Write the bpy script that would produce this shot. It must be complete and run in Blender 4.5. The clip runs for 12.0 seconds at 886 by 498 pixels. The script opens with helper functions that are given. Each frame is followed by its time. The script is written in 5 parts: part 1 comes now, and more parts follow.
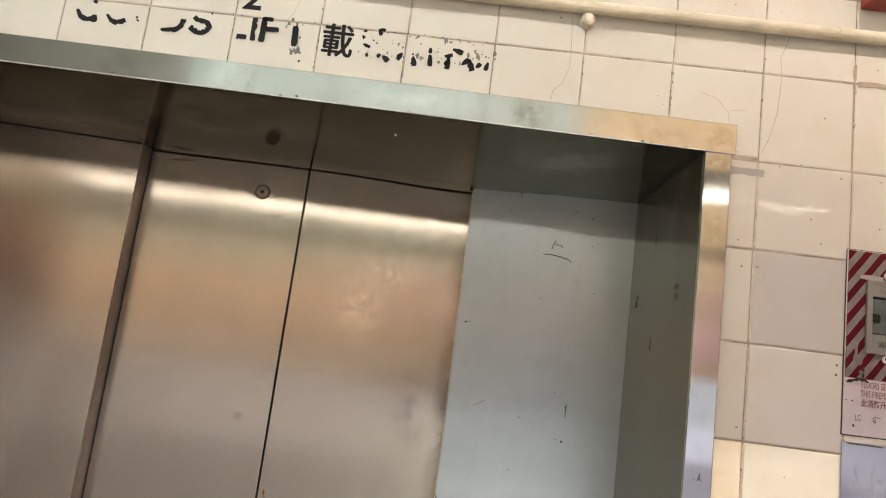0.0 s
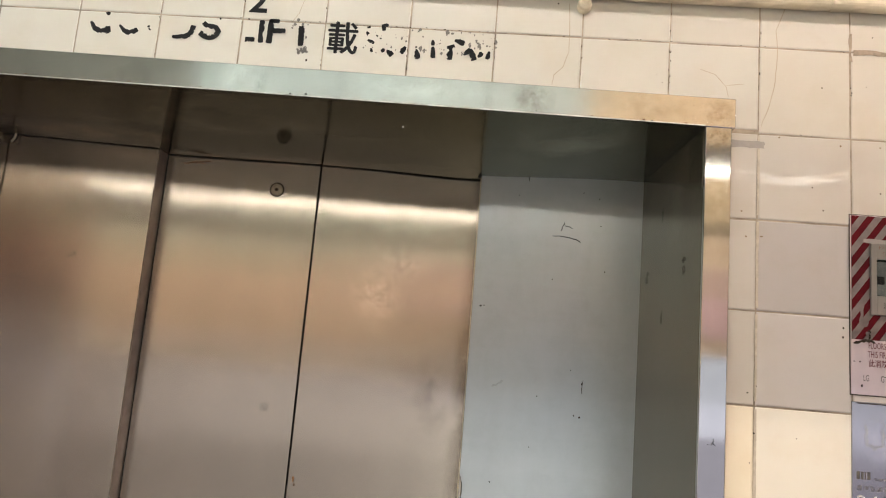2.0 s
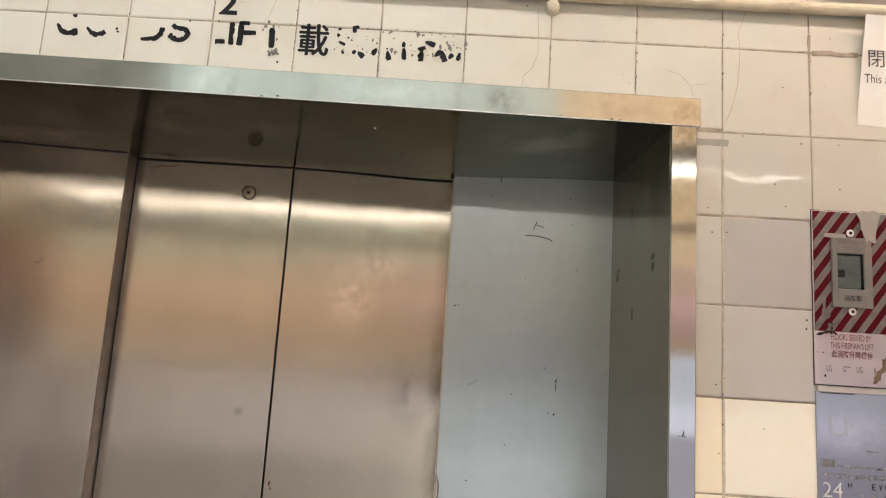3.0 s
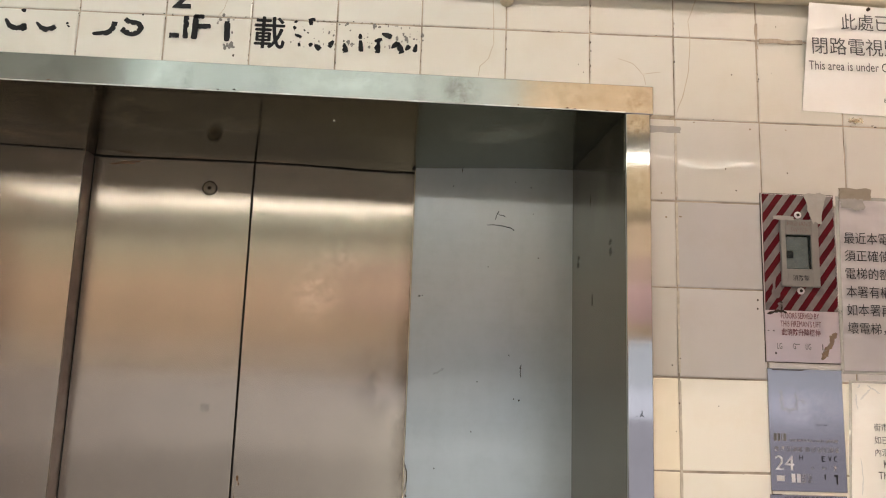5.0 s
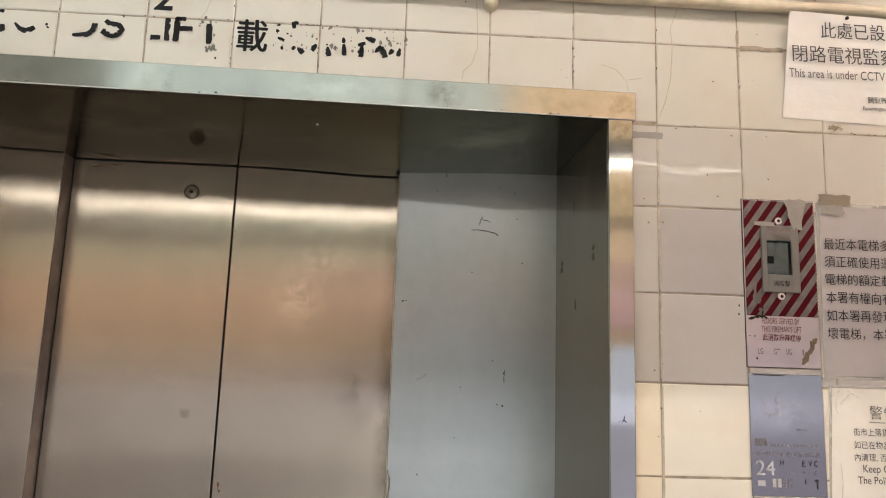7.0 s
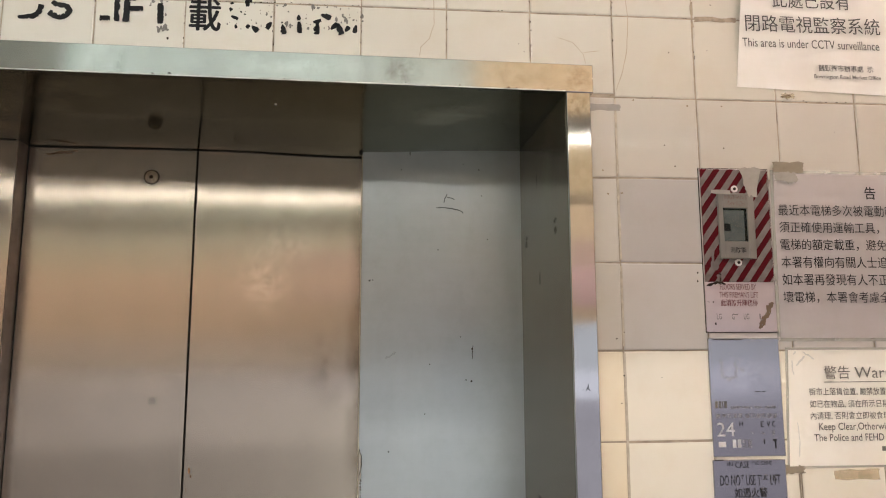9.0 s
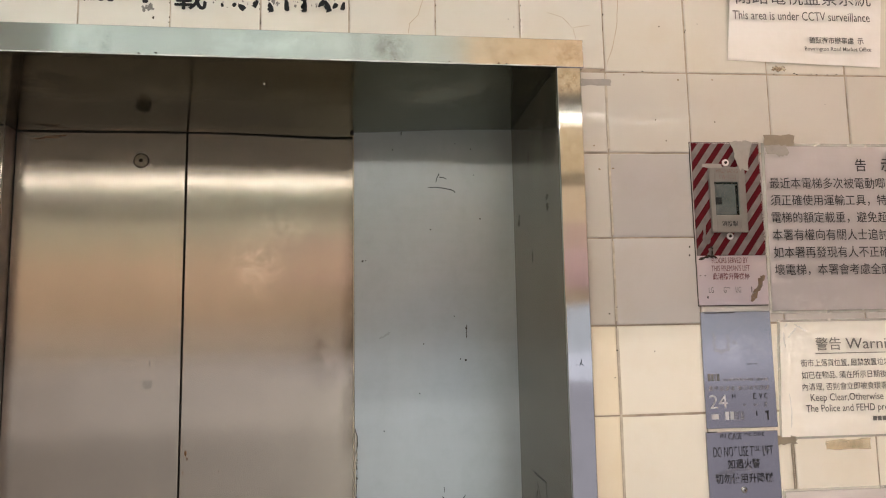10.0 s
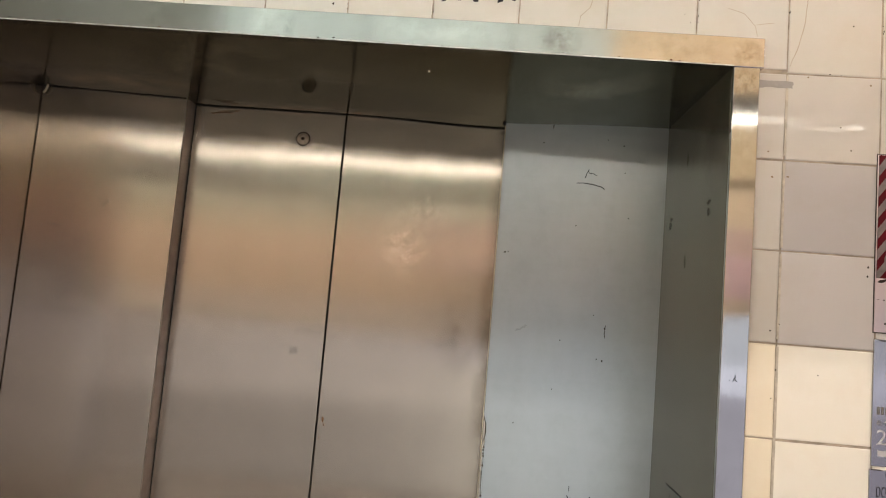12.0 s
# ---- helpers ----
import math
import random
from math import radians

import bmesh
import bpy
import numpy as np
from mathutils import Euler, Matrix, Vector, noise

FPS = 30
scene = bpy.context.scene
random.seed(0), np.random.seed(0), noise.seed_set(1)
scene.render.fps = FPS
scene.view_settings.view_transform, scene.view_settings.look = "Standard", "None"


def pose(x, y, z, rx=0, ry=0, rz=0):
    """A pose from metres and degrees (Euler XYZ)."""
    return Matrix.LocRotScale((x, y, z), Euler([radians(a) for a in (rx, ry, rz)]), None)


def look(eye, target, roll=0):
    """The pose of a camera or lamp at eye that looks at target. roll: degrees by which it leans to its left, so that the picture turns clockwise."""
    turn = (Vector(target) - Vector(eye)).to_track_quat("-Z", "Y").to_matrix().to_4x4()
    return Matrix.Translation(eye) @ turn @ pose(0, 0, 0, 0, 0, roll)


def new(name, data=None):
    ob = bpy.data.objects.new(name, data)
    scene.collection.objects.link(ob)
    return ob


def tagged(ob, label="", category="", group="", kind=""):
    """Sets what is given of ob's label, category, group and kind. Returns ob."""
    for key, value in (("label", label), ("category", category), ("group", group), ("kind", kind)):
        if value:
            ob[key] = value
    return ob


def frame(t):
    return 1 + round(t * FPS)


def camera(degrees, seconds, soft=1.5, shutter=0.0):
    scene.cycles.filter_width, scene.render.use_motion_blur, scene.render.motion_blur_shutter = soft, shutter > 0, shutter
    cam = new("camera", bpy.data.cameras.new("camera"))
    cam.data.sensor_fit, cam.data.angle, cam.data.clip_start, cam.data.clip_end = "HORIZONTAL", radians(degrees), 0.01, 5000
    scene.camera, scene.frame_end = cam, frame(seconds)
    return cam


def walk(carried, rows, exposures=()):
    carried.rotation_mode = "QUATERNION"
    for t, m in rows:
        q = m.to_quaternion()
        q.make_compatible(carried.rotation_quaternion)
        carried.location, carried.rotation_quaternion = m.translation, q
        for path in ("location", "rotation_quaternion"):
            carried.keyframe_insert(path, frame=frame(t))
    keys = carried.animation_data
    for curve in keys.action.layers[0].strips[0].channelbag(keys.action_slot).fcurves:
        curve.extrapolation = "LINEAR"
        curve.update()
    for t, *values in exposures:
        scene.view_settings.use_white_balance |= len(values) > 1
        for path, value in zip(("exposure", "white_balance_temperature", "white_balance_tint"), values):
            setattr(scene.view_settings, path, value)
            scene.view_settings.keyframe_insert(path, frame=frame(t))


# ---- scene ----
cam = camera(66.0, 12.0, soft=1.1)
PATH = [
    (0, (-0.456, -1.104, 1.708), (-0.537, 0.869, 2.026), 7.4),
    (0.5, (-0.463, -1.122, 1.702), (-0.631, 0.851, 1.985), 6.1),
    (1, (-0.454, -1.127, 1.689), (-0.611, 0.848, 1.956), 6.4),
    (1.5, (-0.452, -1.133, 1.691), (-0.603, 0.841, 1.976), 5.5),
    (2, (-0.452, -1.14, 1.691), (-0.568, 0.836, 1.983), 4.7),
    (2.5, (-0.449, -1.146, 1.692), (-0.531, 0.828, 2.003), 4.5),
    (3, (-0.45, -1.148, 1.682), (-0.491, 0.827, 1.991), 3.6),
    (5, (-0.433, -1.159, 1.675), (-0.387, 0.819, 1.969), 1.9),
    (5.5, (-0.427, -1.16, 1.677), (-0.361, 0.817, 1.977), 1.7),
    (6, (-0.428, -1.156, 1.678), (-0.348, 0.82, 1.979), 1.6),
    (6.5, (-0.428, -1.155, 1.675), (-0.348, 0.819, 1.984), 1.8),
    (7, (-0.426, -1.155, 1.674), (-0.342, 0.819, 1.986), 1.9),
    (8.8, (-0.415, -1.156, 1.662), (-0.267, 0.817, 1.954), 0.1),
    (9, (-0.405, -1.158, 1.66), (-0.246, 0.817, 1.927), -0.1),
    (9.5, (-0.392, -1.157, 1.649), (-0.199, 0.822, 1.871), -1.5),
    (10, (-0.4, -1.155, 1.646), (-0.226, 0.824, 1.872), -1.0),
    (10.5, (-0.401, -1.155, 1.645), (-0.276, 0.831, 1.849), -0.9),
    (11, (-0.405, -1.159, 1.667), (-0.377, 0.827, 1.906), 3.9),
    (11.5, (-0.422, -1.16, 1.653), (-0.484, 0.83, 1.853), 3.3),
    (12, (-0.462, -1.157, 1.649), (-0.624, 0.829, 1.832), 4.8),
]
walk(cam, [(row[0], look(row[1], row[2], row[3])) for row in PATH], exposures=((0.0, 0.63, 6680, 12), (2.0, 0.64, 6600, 12), (5.0, 0.49, 6530, 12), (10.0, 0.46, 6480, 12), (11.0, 0.46, 6540, 12), (12.0, 0.56, 6580, 12)))

# ---------------------------------------------------------------- light and exposure
world = bpy.data.worlds.new("room_air")
scene.world = world
world.use_nodes = True
world.node_tree.nodes["Background"].inputs[0].default_value = (0.9, 0.95, 1.0, 1)
world.node_tree.nodes["Background"].inputs[1].default_value = 0.02

FRONT_TUBE = 11.8     # bare tubes over the lift front
COOL_TUBE = 43.0        # ceiling battens between beam and lift
DAYLIGHT = 6.6       # watts of the fill lamps that stand for sky light from an unseen bay
DAYLIGHT_DEEP = 5.6   # watts of the dimmer fill lamps on the left
WARM_TUBE = 68.0      # unseen warm battens added beyond the beam


# ---------------------------------------------------------------- materials
def material(name):
    m = bpy.data.materials.new(name)
    m.use_nodes = True
    return m, m.node_tree, m.node_tree.nodes["Principled BSDF"]


def add(tree, kind, **values):
    n = tree.nodes.new(kind)
    for key, value in values.items():
        n.inputs[key].default_value = value
    return n


def coords(tree, scale=(1, 1, 1), kind="Object"):
    t = tree.nodes.new("ShaderNodeTexCoord")
    m = tree.nodes.new("ShaderNodeMapping")
    m.inputs["Scale"].default_value = scale
    tree.links.new(t.outputs[kind], m.inputs["Vector"])
    return m.outputs["Vector"]


def noise_of(tree, vector, scale, detail=4.0, rough=0.55):
    n = add(tree, "ShaderNodeTexNoise", Scale=scale, Detail=detail, Roughness=rough)
    tree.links.new(vector, n.inputs["Vector"])
    return n.outputs["Fac"]


def ramp(tree, fac, lo, hi, a=0.0, b=1.0):
    n = tree.nodes.new("ShaderNodeMapRange")
    n.inputs["From Min"].default_value, n.inputs["From Max"].default_value = lo, hi
    n.inputs["To Min"].default_value, n.inputs["To Max"].default_value = a, b
    tree.links.new(fac, n.inputs["Value"])
    return n.outputs["Result"]


def math_node(tree, op, a, b):
    n = tree.nodes.new("ShaderNodeMath")
    n.operation = op
    for k, v in enumerate((a, b)):
        if isinstance(v, (int, float)):
            n.inputs[k].default_value = v
        else:
            tree.links.new(v, n.inputs[k])
    return n.outputs[0]


def blend(tree, fac, a, b):
    n = tree.nodes.new("ShaderNodeMix")
    n.data_type = "RGBA"
    if isinstance(fac, (int, float)):
        n.inputs[0].default_value = fac
    else:
        tree.links.new(fac, n.inputs[0])
    for k, v in ((6, a), (7, b)):
        if isinstance(v, tuple):
            n.inputs[k].default_value = (*v, 1)
        else:
            tree.links.new(v, n.inputs[k])
    return n.outputs[2]


def bump(tree, bsdf, height, strength, distance):
    n = add(tree, "ShaderNodeBump", Strength=strength, Distance=distance)
    tree.links.new(height, n.inputs["Height"])
    tree.links.new(n.outputs["Normal"], bsdf.inputs["Normal"])


def blob(tree, vector, centre, size, edge=0.35):
    """A soft patch of its own shape about a point, broken up by noise."""
    m = tree.nodes.new("ShaderNodeMapping")
    m.vector_type = "TEXTURE"
    m.inputs["Location"].default_value = centre
    m.inputs["Scale"].default_value = size
    tree.links.new(vector, m.inputs["Vector"])
    ln = tree.nodes.new("ShaderNodeVectorMath")
    ln.operation = "LENGTH"
    tree.links.new(m.outputs["Vector"], ln.inputs[0])
    return ramp(tree, ln.outputs["Value"], 1.0, edge)


def plain(name, colour, rough=0.5, metallic=0.0, vary=0.15, scale=30.0):
    m, tree, b = material(name)
    v = coords(tree)
    f = ramp(tree, noise_of(tree, v, scale), 0.35, 0.7)
    dark = tuple(c * (1 - vary) for c in colour)
    tree.links.new(blend(tree, f, colour, dark), b.inputs["Base Color"])
    tree.links.new(ramp(tree, f, 0, 1, rough, min(1, rough + 0.12)), b.inputs["Roughness"])
    b.inputs["Metallic"].default_value = metallic
    return m


def glow(name, colour, strength):
    m, tree, b = material(name)
    b.inputs["Base Color"].default_value = (0.9, 0.9, 0.9, 1)
    b.inputs["Emission Color"].default_value = (*colour, 1)
    b.inputs["Emission Strength"].default_value = strength
    return m


def steel(name, colour, rough, aniso, smear=0.04, stains=(), metallic=1.0, dull=0.0, dull_rough=0.36):
    """Brushed stainless steel. The grain runs upright, with smears of grease and a few marks.
    dull: the share of the surface that greasy haze has blunted."""
    m, tree, b = material(name)
    v = coords(tree)
    big = noise_of(tree, coords(tree, (1.0, 1.0, 0.55)), 5.0, 5.0)
    mid = noise_of(tree, v, 32.0, 6.0, 0.65)
    grain = noise_of(tree, coords(tree, (1800.0, 1800.0, 9.0)), 1.0, 2.0)
    r = math_node(tree, "ADD", ramp(tree, big, 0.3, 0.7, rough - smear * 0.3, rough + smear * 0.7), ramp(tree, grain, 0.3, 0.7, -0.003, 0.003))
    base = blend(tree, ramp(tree, mid, 0.45, 0.75, 0.0, 0.5), colour, tuple(c * 0.86 for c in colour))
    streak = noise_of(tree, coords(tree, (1.3, 1.3, 26.0)), 1.0, 4.0, 0.6)
    base = blend(tree, ramp(tree, streak, 0.4, 0.7, 0.0, 0.22), base, tuple(c * 0.84 for c in colour))
    wipe = noise_of(tree, coords(tree, (9.0, 9.0, 2.6)), 1.0, 5.0, 0.6)
    base = blend(tree, ramp(tree, wipe, 0.42, 0.75, 0.0, 0.45), base, tuple(min(1, c * 1.14) for c in colour))
    # stains: real marks, and patches of light or shade put into the colour
    for centre, size, tint, amount, add_rough, edges in stains:
        mask = math_node(tree, "MULTIPLY", blob(tree, v, centre, size, 0.2), ramp(tree, noise_of(tree, v, edges, 6.0, 0.7), 0.42, 0.62, 0.0, amount))
        base = blend(tree, mask, base, tint)
        r = math_node(tree, "ADD", r, math_node(tree, "MULTIPLY", mask, add_rough))
    tree.links.new(base, b.inputs["Base Color"])
    tree.links.new(r, b.inputs["Roughness"])
    b.inputs["Metallic"].default_value = metallic
    b.inputs["Anisotropic"].default_value = aniso
    tan = tree.nodes.new("ShaderNodeTangent")
    tan.direction_type, tan.uv_map = "UV_MAP", "grain"
    tree.links.new(tan.outputs[0], b.inputs["Tangent"])
    height = math_node(tree, "ADD", math_node(tree, "MULTIPLY", grain, 0.004), noise_of(tree, v, 3.2, 2.0))
    bump(tree, b, height, 0.10, 0.01)
    if dull:
        haze = add(tree, "ShaderNodeBsdfPrincipled", Metallic=metallic, Roughness=dull_rough)
        tree.links.new(base, haze.inputs["Base Color"])
        both = tree.nodes.new("ShaderNodeMixShader")
        both.inputs[0].default_value = dull
        tree.links.new(b.outputs[0], both.inputs[1])
        tree.links.new(haze.outputs[0], both.inputs[2])
        tree.links.new(both.outputs[0], tree.nodes["Material Output"].inputs["Surface"])
    return m


def glazed_tile(name, colour, dirt):
    m, tree, b = material(name)
    v = coords(tree)
    info = tree.nodes.new("ShaderNodeObjectInfo")
    wv = tree.nodes.new("ShaderNodeVectorMath")
    wv.operation = "ADD"
    tree.links.new(v, wv.inputs[0])
    tree.links.new(info.outputs["Random"], wv.inputs[1])
    w = wv.outputs[0]
    shade = math_node(tree, "MULTIPLY", info.outputs["Random"], 0.22)
    base = blend(tree, shade, colour, tuple(c * k for c, k in zip(colour, (0.92, 0.88, 0.80))))
    stain = ramp(tree, noise_of(tree, w, 9.0, 5.0, 0.6), 0.5, 0.8, 0.0, 0.35)
    base = blend(tree, stain, base, tuple(c * k for c, k in zip(colour, (0.86, 0.78, 0.66))))
    cell = add(tree, "ShaderNodeTexVoronoi", Scale=34.0)
    tree.links.new(w, cell.inputs["Vector"])
    few = math_node(tree, "GREATER_THAN", noise_of(tree, w, 13.0, 2.0), 0.60)
    speck = math_node(tree, "MULTIPLY", ramp(tree, cell.outputs["Distance"], 0.06, 0.03), few)
    base = blend(tree, speck, base, dirt)
    tree.links.new(base, b.inputs["Base Color"])
    tree.links.new(ramp(tree, noise_of(tree, w, 24.0, 5.0), 0.35, 0.75, 0.008, 0.026), b.inputs["Roughness"])
    b.inputs["Specular IOR Level"].default_value = 0.27
    height = math_node(tree, "ADD", noise_of(tree, w, 14.0, 1.0), math_node(tree, "MULTIPLY", noise_of(tree, w, 45.0, 1.0), 0.13))
    bump(tree, b, height, 0.17, 0.006)
    return m


def worn_paint(name, colour, keep, scale, edge=0.04):
    """Lettering paint that has flaked off: what noise takes away is gone."""
    m, tree, b = material(name)
    v = coords(tree, kind="Object")
    f = noise_of(tree, v, scale, 4.0, 0.6)
    tree.links.new(ramp(tree, f, 1 - keep, 1 - keep + edge), b.inputs["Alpha"])
    tree.links.new(blend(tree, ramp(tree, noise_of(tree, v, scale * 2), 0.5, 0.75), colour, tuple(c + 0.10 for c in colour)), b.inputs["Base Color"])
    b.inputs["Roughness"].default_value = 0.7
    return m


def film(name, colour, alpha, rough=0.1):
    """Clear or yellowed plastic film and tape."""
    m, tree, b = material(name)
    v = coords(tree)
    f = noise_of(tree, v, 45.0, 5.0)
    tree.links.new(blend(tree, ramp(tree, f, 0.4, 0.7), colour, tuple(c * 0.8 for c in colour)), b.inputs["Base Color"])
    tree.links.new(ramp(tree, f, 0.3, 0.7, alpha * 0.75, min(1, alpha * 1.2)), b.inputs["Alpha"])
    b.inputs["Roughness"].default_value = rough
    bump(tree, b, noise_of(tree, v, 50.0, 3.0), 0.6, 0.004)
    return m


def paper(name, colour, rough, wrinkle):
    m, tree, b = material(name)
    v = coords(tree)
    f = noise_of(tree, v, 12.0, 4.0)
    tree.links.new(blend(tree, ramp(tree, f, 0.4, 0.75, 0, 0.6), colour, tuple(c * k for c, k in zip(colour, (0.92, 0.89, 0.84)))), b.inputs["Base Color"])
    b.inputs["Roughness"].default_value = rough
    bump(tree, b, noise_of(tree, v, 16.0, 3.0, 0.5), wrinkle, 0.006)
    return m


STEEL = (0.465, 0.412, 0.365)
M_DOOR = steel("door_steel", STEEL, 0.18, 0.95, 0.02, dull=0.23)
M_DOOR_SCUFFED = steel("door_steel_scuffed", STEEL, 0.18, 0.95, 0.02, stains=(
    ((-0.690, 0.435, 1.80), (0.075, 0.3, 0.10), (0.80, 0.74, 0.66), 0.60, 0.03, 38.0),
    ((-0.625, 0.435, 1.885), (0.10, 0.3, 0.05), (0.80, 0.73, 0.67), 0.45, 0.03, 50.0),
    ((-0.62, 0.435, 1.97), (0.11, 0.3, 0.05), (0.80, 0.77, 0.70), 0.45, 0.03, 30.0),
    ((-0.54, 0.435, 1.60), (0.055, 0.3, 0.10), (0.17, 0.14, 0.12), 0.75, 0.04, 9.0),
    ((-0.470, 0.435, 1.52), (0.034, 0.3, 0.75), (0.22, 0.18, 0.14), 0.85, 0.04, 6.0)), dull=0.23)
M_FRAME = steel("frame_steel", (0.615, 0.605, 0.595), 0.10, 0.5, 0.07, stains=(
    ((-0.385, -0.013, 2.130), (0.042, 0.2, 0.040), (0.20, 0.18, 0.15), 1.0, 0.06, 11.0),
    # this dark strip and two pale patches put the header's reflections into its colour
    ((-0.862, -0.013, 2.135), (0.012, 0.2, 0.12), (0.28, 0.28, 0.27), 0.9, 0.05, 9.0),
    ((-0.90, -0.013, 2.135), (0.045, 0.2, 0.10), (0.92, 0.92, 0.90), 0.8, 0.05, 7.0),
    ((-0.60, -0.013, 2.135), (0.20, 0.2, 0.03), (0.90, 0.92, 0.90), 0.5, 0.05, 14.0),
    ((-0.07, -0.013, 2.12), (0.04, 0.2, 0.04), (0.40, 0.35, 0.28), 0.8, 0.10, 45.0),
    ((-0.20, -0.013, 2.125), (0.16, 0.2, 0.05), (0.46, 0.43, 0.38), 0.7, 0.06, 14.0),
    ((-1.08, -0.013, 2.145), (0.12, 0.2, 0.06), (0.36, 0.35, 0.33), 0.8, 0.08, 8.0)))
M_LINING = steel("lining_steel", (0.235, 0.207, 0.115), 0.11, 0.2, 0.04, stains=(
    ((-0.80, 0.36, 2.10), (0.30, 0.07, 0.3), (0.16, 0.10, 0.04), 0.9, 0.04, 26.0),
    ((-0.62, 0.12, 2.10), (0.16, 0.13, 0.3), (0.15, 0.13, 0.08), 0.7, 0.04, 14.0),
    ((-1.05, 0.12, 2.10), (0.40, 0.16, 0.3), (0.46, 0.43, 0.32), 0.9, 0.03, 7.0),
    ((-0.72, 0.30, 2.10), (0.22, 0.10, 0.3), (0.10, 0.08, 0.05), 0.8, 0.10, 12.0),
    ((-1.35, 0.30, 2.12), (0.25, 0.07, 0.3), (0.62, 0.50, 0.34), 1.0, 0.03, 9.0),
    # dark corner patch: the jamb's shade put into the colour
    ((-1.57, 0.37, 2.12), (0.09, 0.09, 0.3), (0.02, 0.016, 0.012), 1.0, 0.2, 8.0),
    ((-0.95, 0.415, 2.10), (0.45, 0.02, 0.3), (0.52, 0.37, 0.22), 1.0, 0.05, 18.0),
    # pale patch: light reflected from the painted leaf, put into the colour
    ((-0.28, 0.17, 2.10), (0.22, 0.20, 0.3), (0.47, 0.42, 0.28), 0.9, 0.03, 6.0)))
M_PLATE_PALE = steel("pale_plate_steel", (0.74, 0.66, 0.67), 0.36, 0.2)
M_LIP = plain("lip_highlight_steel", (0.80, 0.79, 0.76), 0.32, 0.9, 0.35, 40.0)
M_LOCK = plain("tarnished_lock_steel", (0.40, 0.35, 0.29), 0.38, 0.9, 0.4, 200.0)
# left jamb: lighter copy of the jamb steel, brightened for what it reflects
M_JAMB_BRIGHT = steel("brightened_jamb_steel", (0.50, 0.44, 0.38), 0.21, 0.3, 0.02)
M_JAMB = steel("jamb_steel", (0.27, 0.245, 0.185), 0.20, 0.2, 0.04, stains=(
    # pale patch paints bounced light on the shaded top; darker patch in the rear corner
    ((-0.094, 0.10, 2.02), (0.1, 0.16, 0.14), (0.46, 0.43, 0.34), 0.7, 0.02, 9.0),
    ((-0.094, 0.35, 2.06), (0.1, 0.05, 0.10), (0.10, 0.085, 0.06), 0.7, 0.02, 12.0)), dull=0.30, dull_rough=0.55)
M_UPRIGHT = steel("upright_steel", (0.50, 0.50, 0.485), 0.065, 0.3, 0.04, stains=(
    ((-0.07, -0.012, 2.075), (0.04, 0.1, 0.035), (0.30, 0.25, 0.18), 0.9, 0.08, 60.0),
    ((-0.07, -0.012, 1.98), (0.04, 0.1, 0.12), (0.40, 0.40, 0.36), 0.8, 0.05, 30.0)))
M_PLATE = steel("plate_steel", (0.35, 0.34, 0.35), 0.13, 0.3, 0.07, stains=(
    # pale patch: the bright reflection on the maker's plate, put into its colour
    ((0.215, 0.0, 1.60), (0.07, 0.2, 0.06), (0.62, 0.60, 0.62), 0.6, 0.12, 16.0),
    ((0.20, 0.0, 1.395), (0.06, 0.2, 0.03), (0.30, 0.29, 0.31), 0.7, 0.15, 22.0)))
M_GREY_PAINT = steel("pale_grey_paint", (0.428, 0.480, 0.525), 0.292, 0.2, 0.02, metallic=0.62)
M_TILE = glazed_tile("cream_glazed_tile", (0.61, 0.58, 0.525), (0.10, 0.08, 0.06))
# the same cream tile by rows: reflected haze and light put into its colour
M_TILE_HAZE_GREY = glazed_tile("cream_tile_grey_haze", (0.475, 0.445, 0.437), (0.10, 0.08, 0.06))
M_TILE_HAZE_PALE = glazed_tile("cream_tile_pale_haze", (0.565, 0.53, 0.49), (0.10, 0.08, 0.06))
M_TILE_HAZE_PINK = glazed_tile("cream_tile_pink_haze", (0.56, 0.527, 0.515), (0.10, 0.08, 0.06))
M_TILE_LIT = glazed_tile("cream_tile_lit", (0.82, 0.78, 0.70), (0.12, 0.09, 0.06))
M_TILE_AMBER = glazed_tile("amber_tinted_glazed_tile", (0.83, 0.75, 0.61), (0.12, 0.09, 0.06))
M_GROUT = plain("stained_grout", (0.464, 0.387, 0.301), 0.9, 0.0, 0.6, 25.0)
M_GROUT_PALE = plain("pale_grout", (0.60, 0.53, 0.43), 0.9, 0.0, 0.35, 60.0)
M_GROUT_SMEAR = plain("old_mortar", (0.42, 0.34, 0.26), 0.9, 0.0, 0.4, 80.0)
M_SHARP_BLACK = plain("black_paint", (0.012, 0.012, 0.013), 0.5)
M_INK = plain("printed_ink", (0.034, 0.032, 0.034), 0.5)
M_SOFT_INK = plain("soft_black_ink", (0.075, 0.07, 0.072), 0.5)
M_GREY_INK = plain("grey_ink", (0.15, 0.14, 0.13), 0.5)
M_ENGRAVE = worn_paint("engraved_black", (0.03, 0.03, 0.035), 0.62, 240.0)
M_ENGRAVE_RED = worn_paint("engraved_dark_red", (0.16, 0.03, 0.035), 0.70, 240.0)
M_FADED_RED = worn_paint("faded_dark_red", (0.17, 0.09, 0.08), 0.55, 240.0)
M_WHITE_INK = plain("white_ink", (0.58, 0.57, 0.60), 0.4)
M_FADED = worn_paint("faded_grey_ink", (0.15, 0.135, 0.125), 0.66, 260.0)
M_PLATE_PRINT = worn_paint("worn_plate_print", (0.21, 0.20, 0.22), 0.52, 420.0)
M_RED = plain("red_enamel", (0.098, 0.003, 0.008), 0.45, 0.0, 0.3, 40.0)
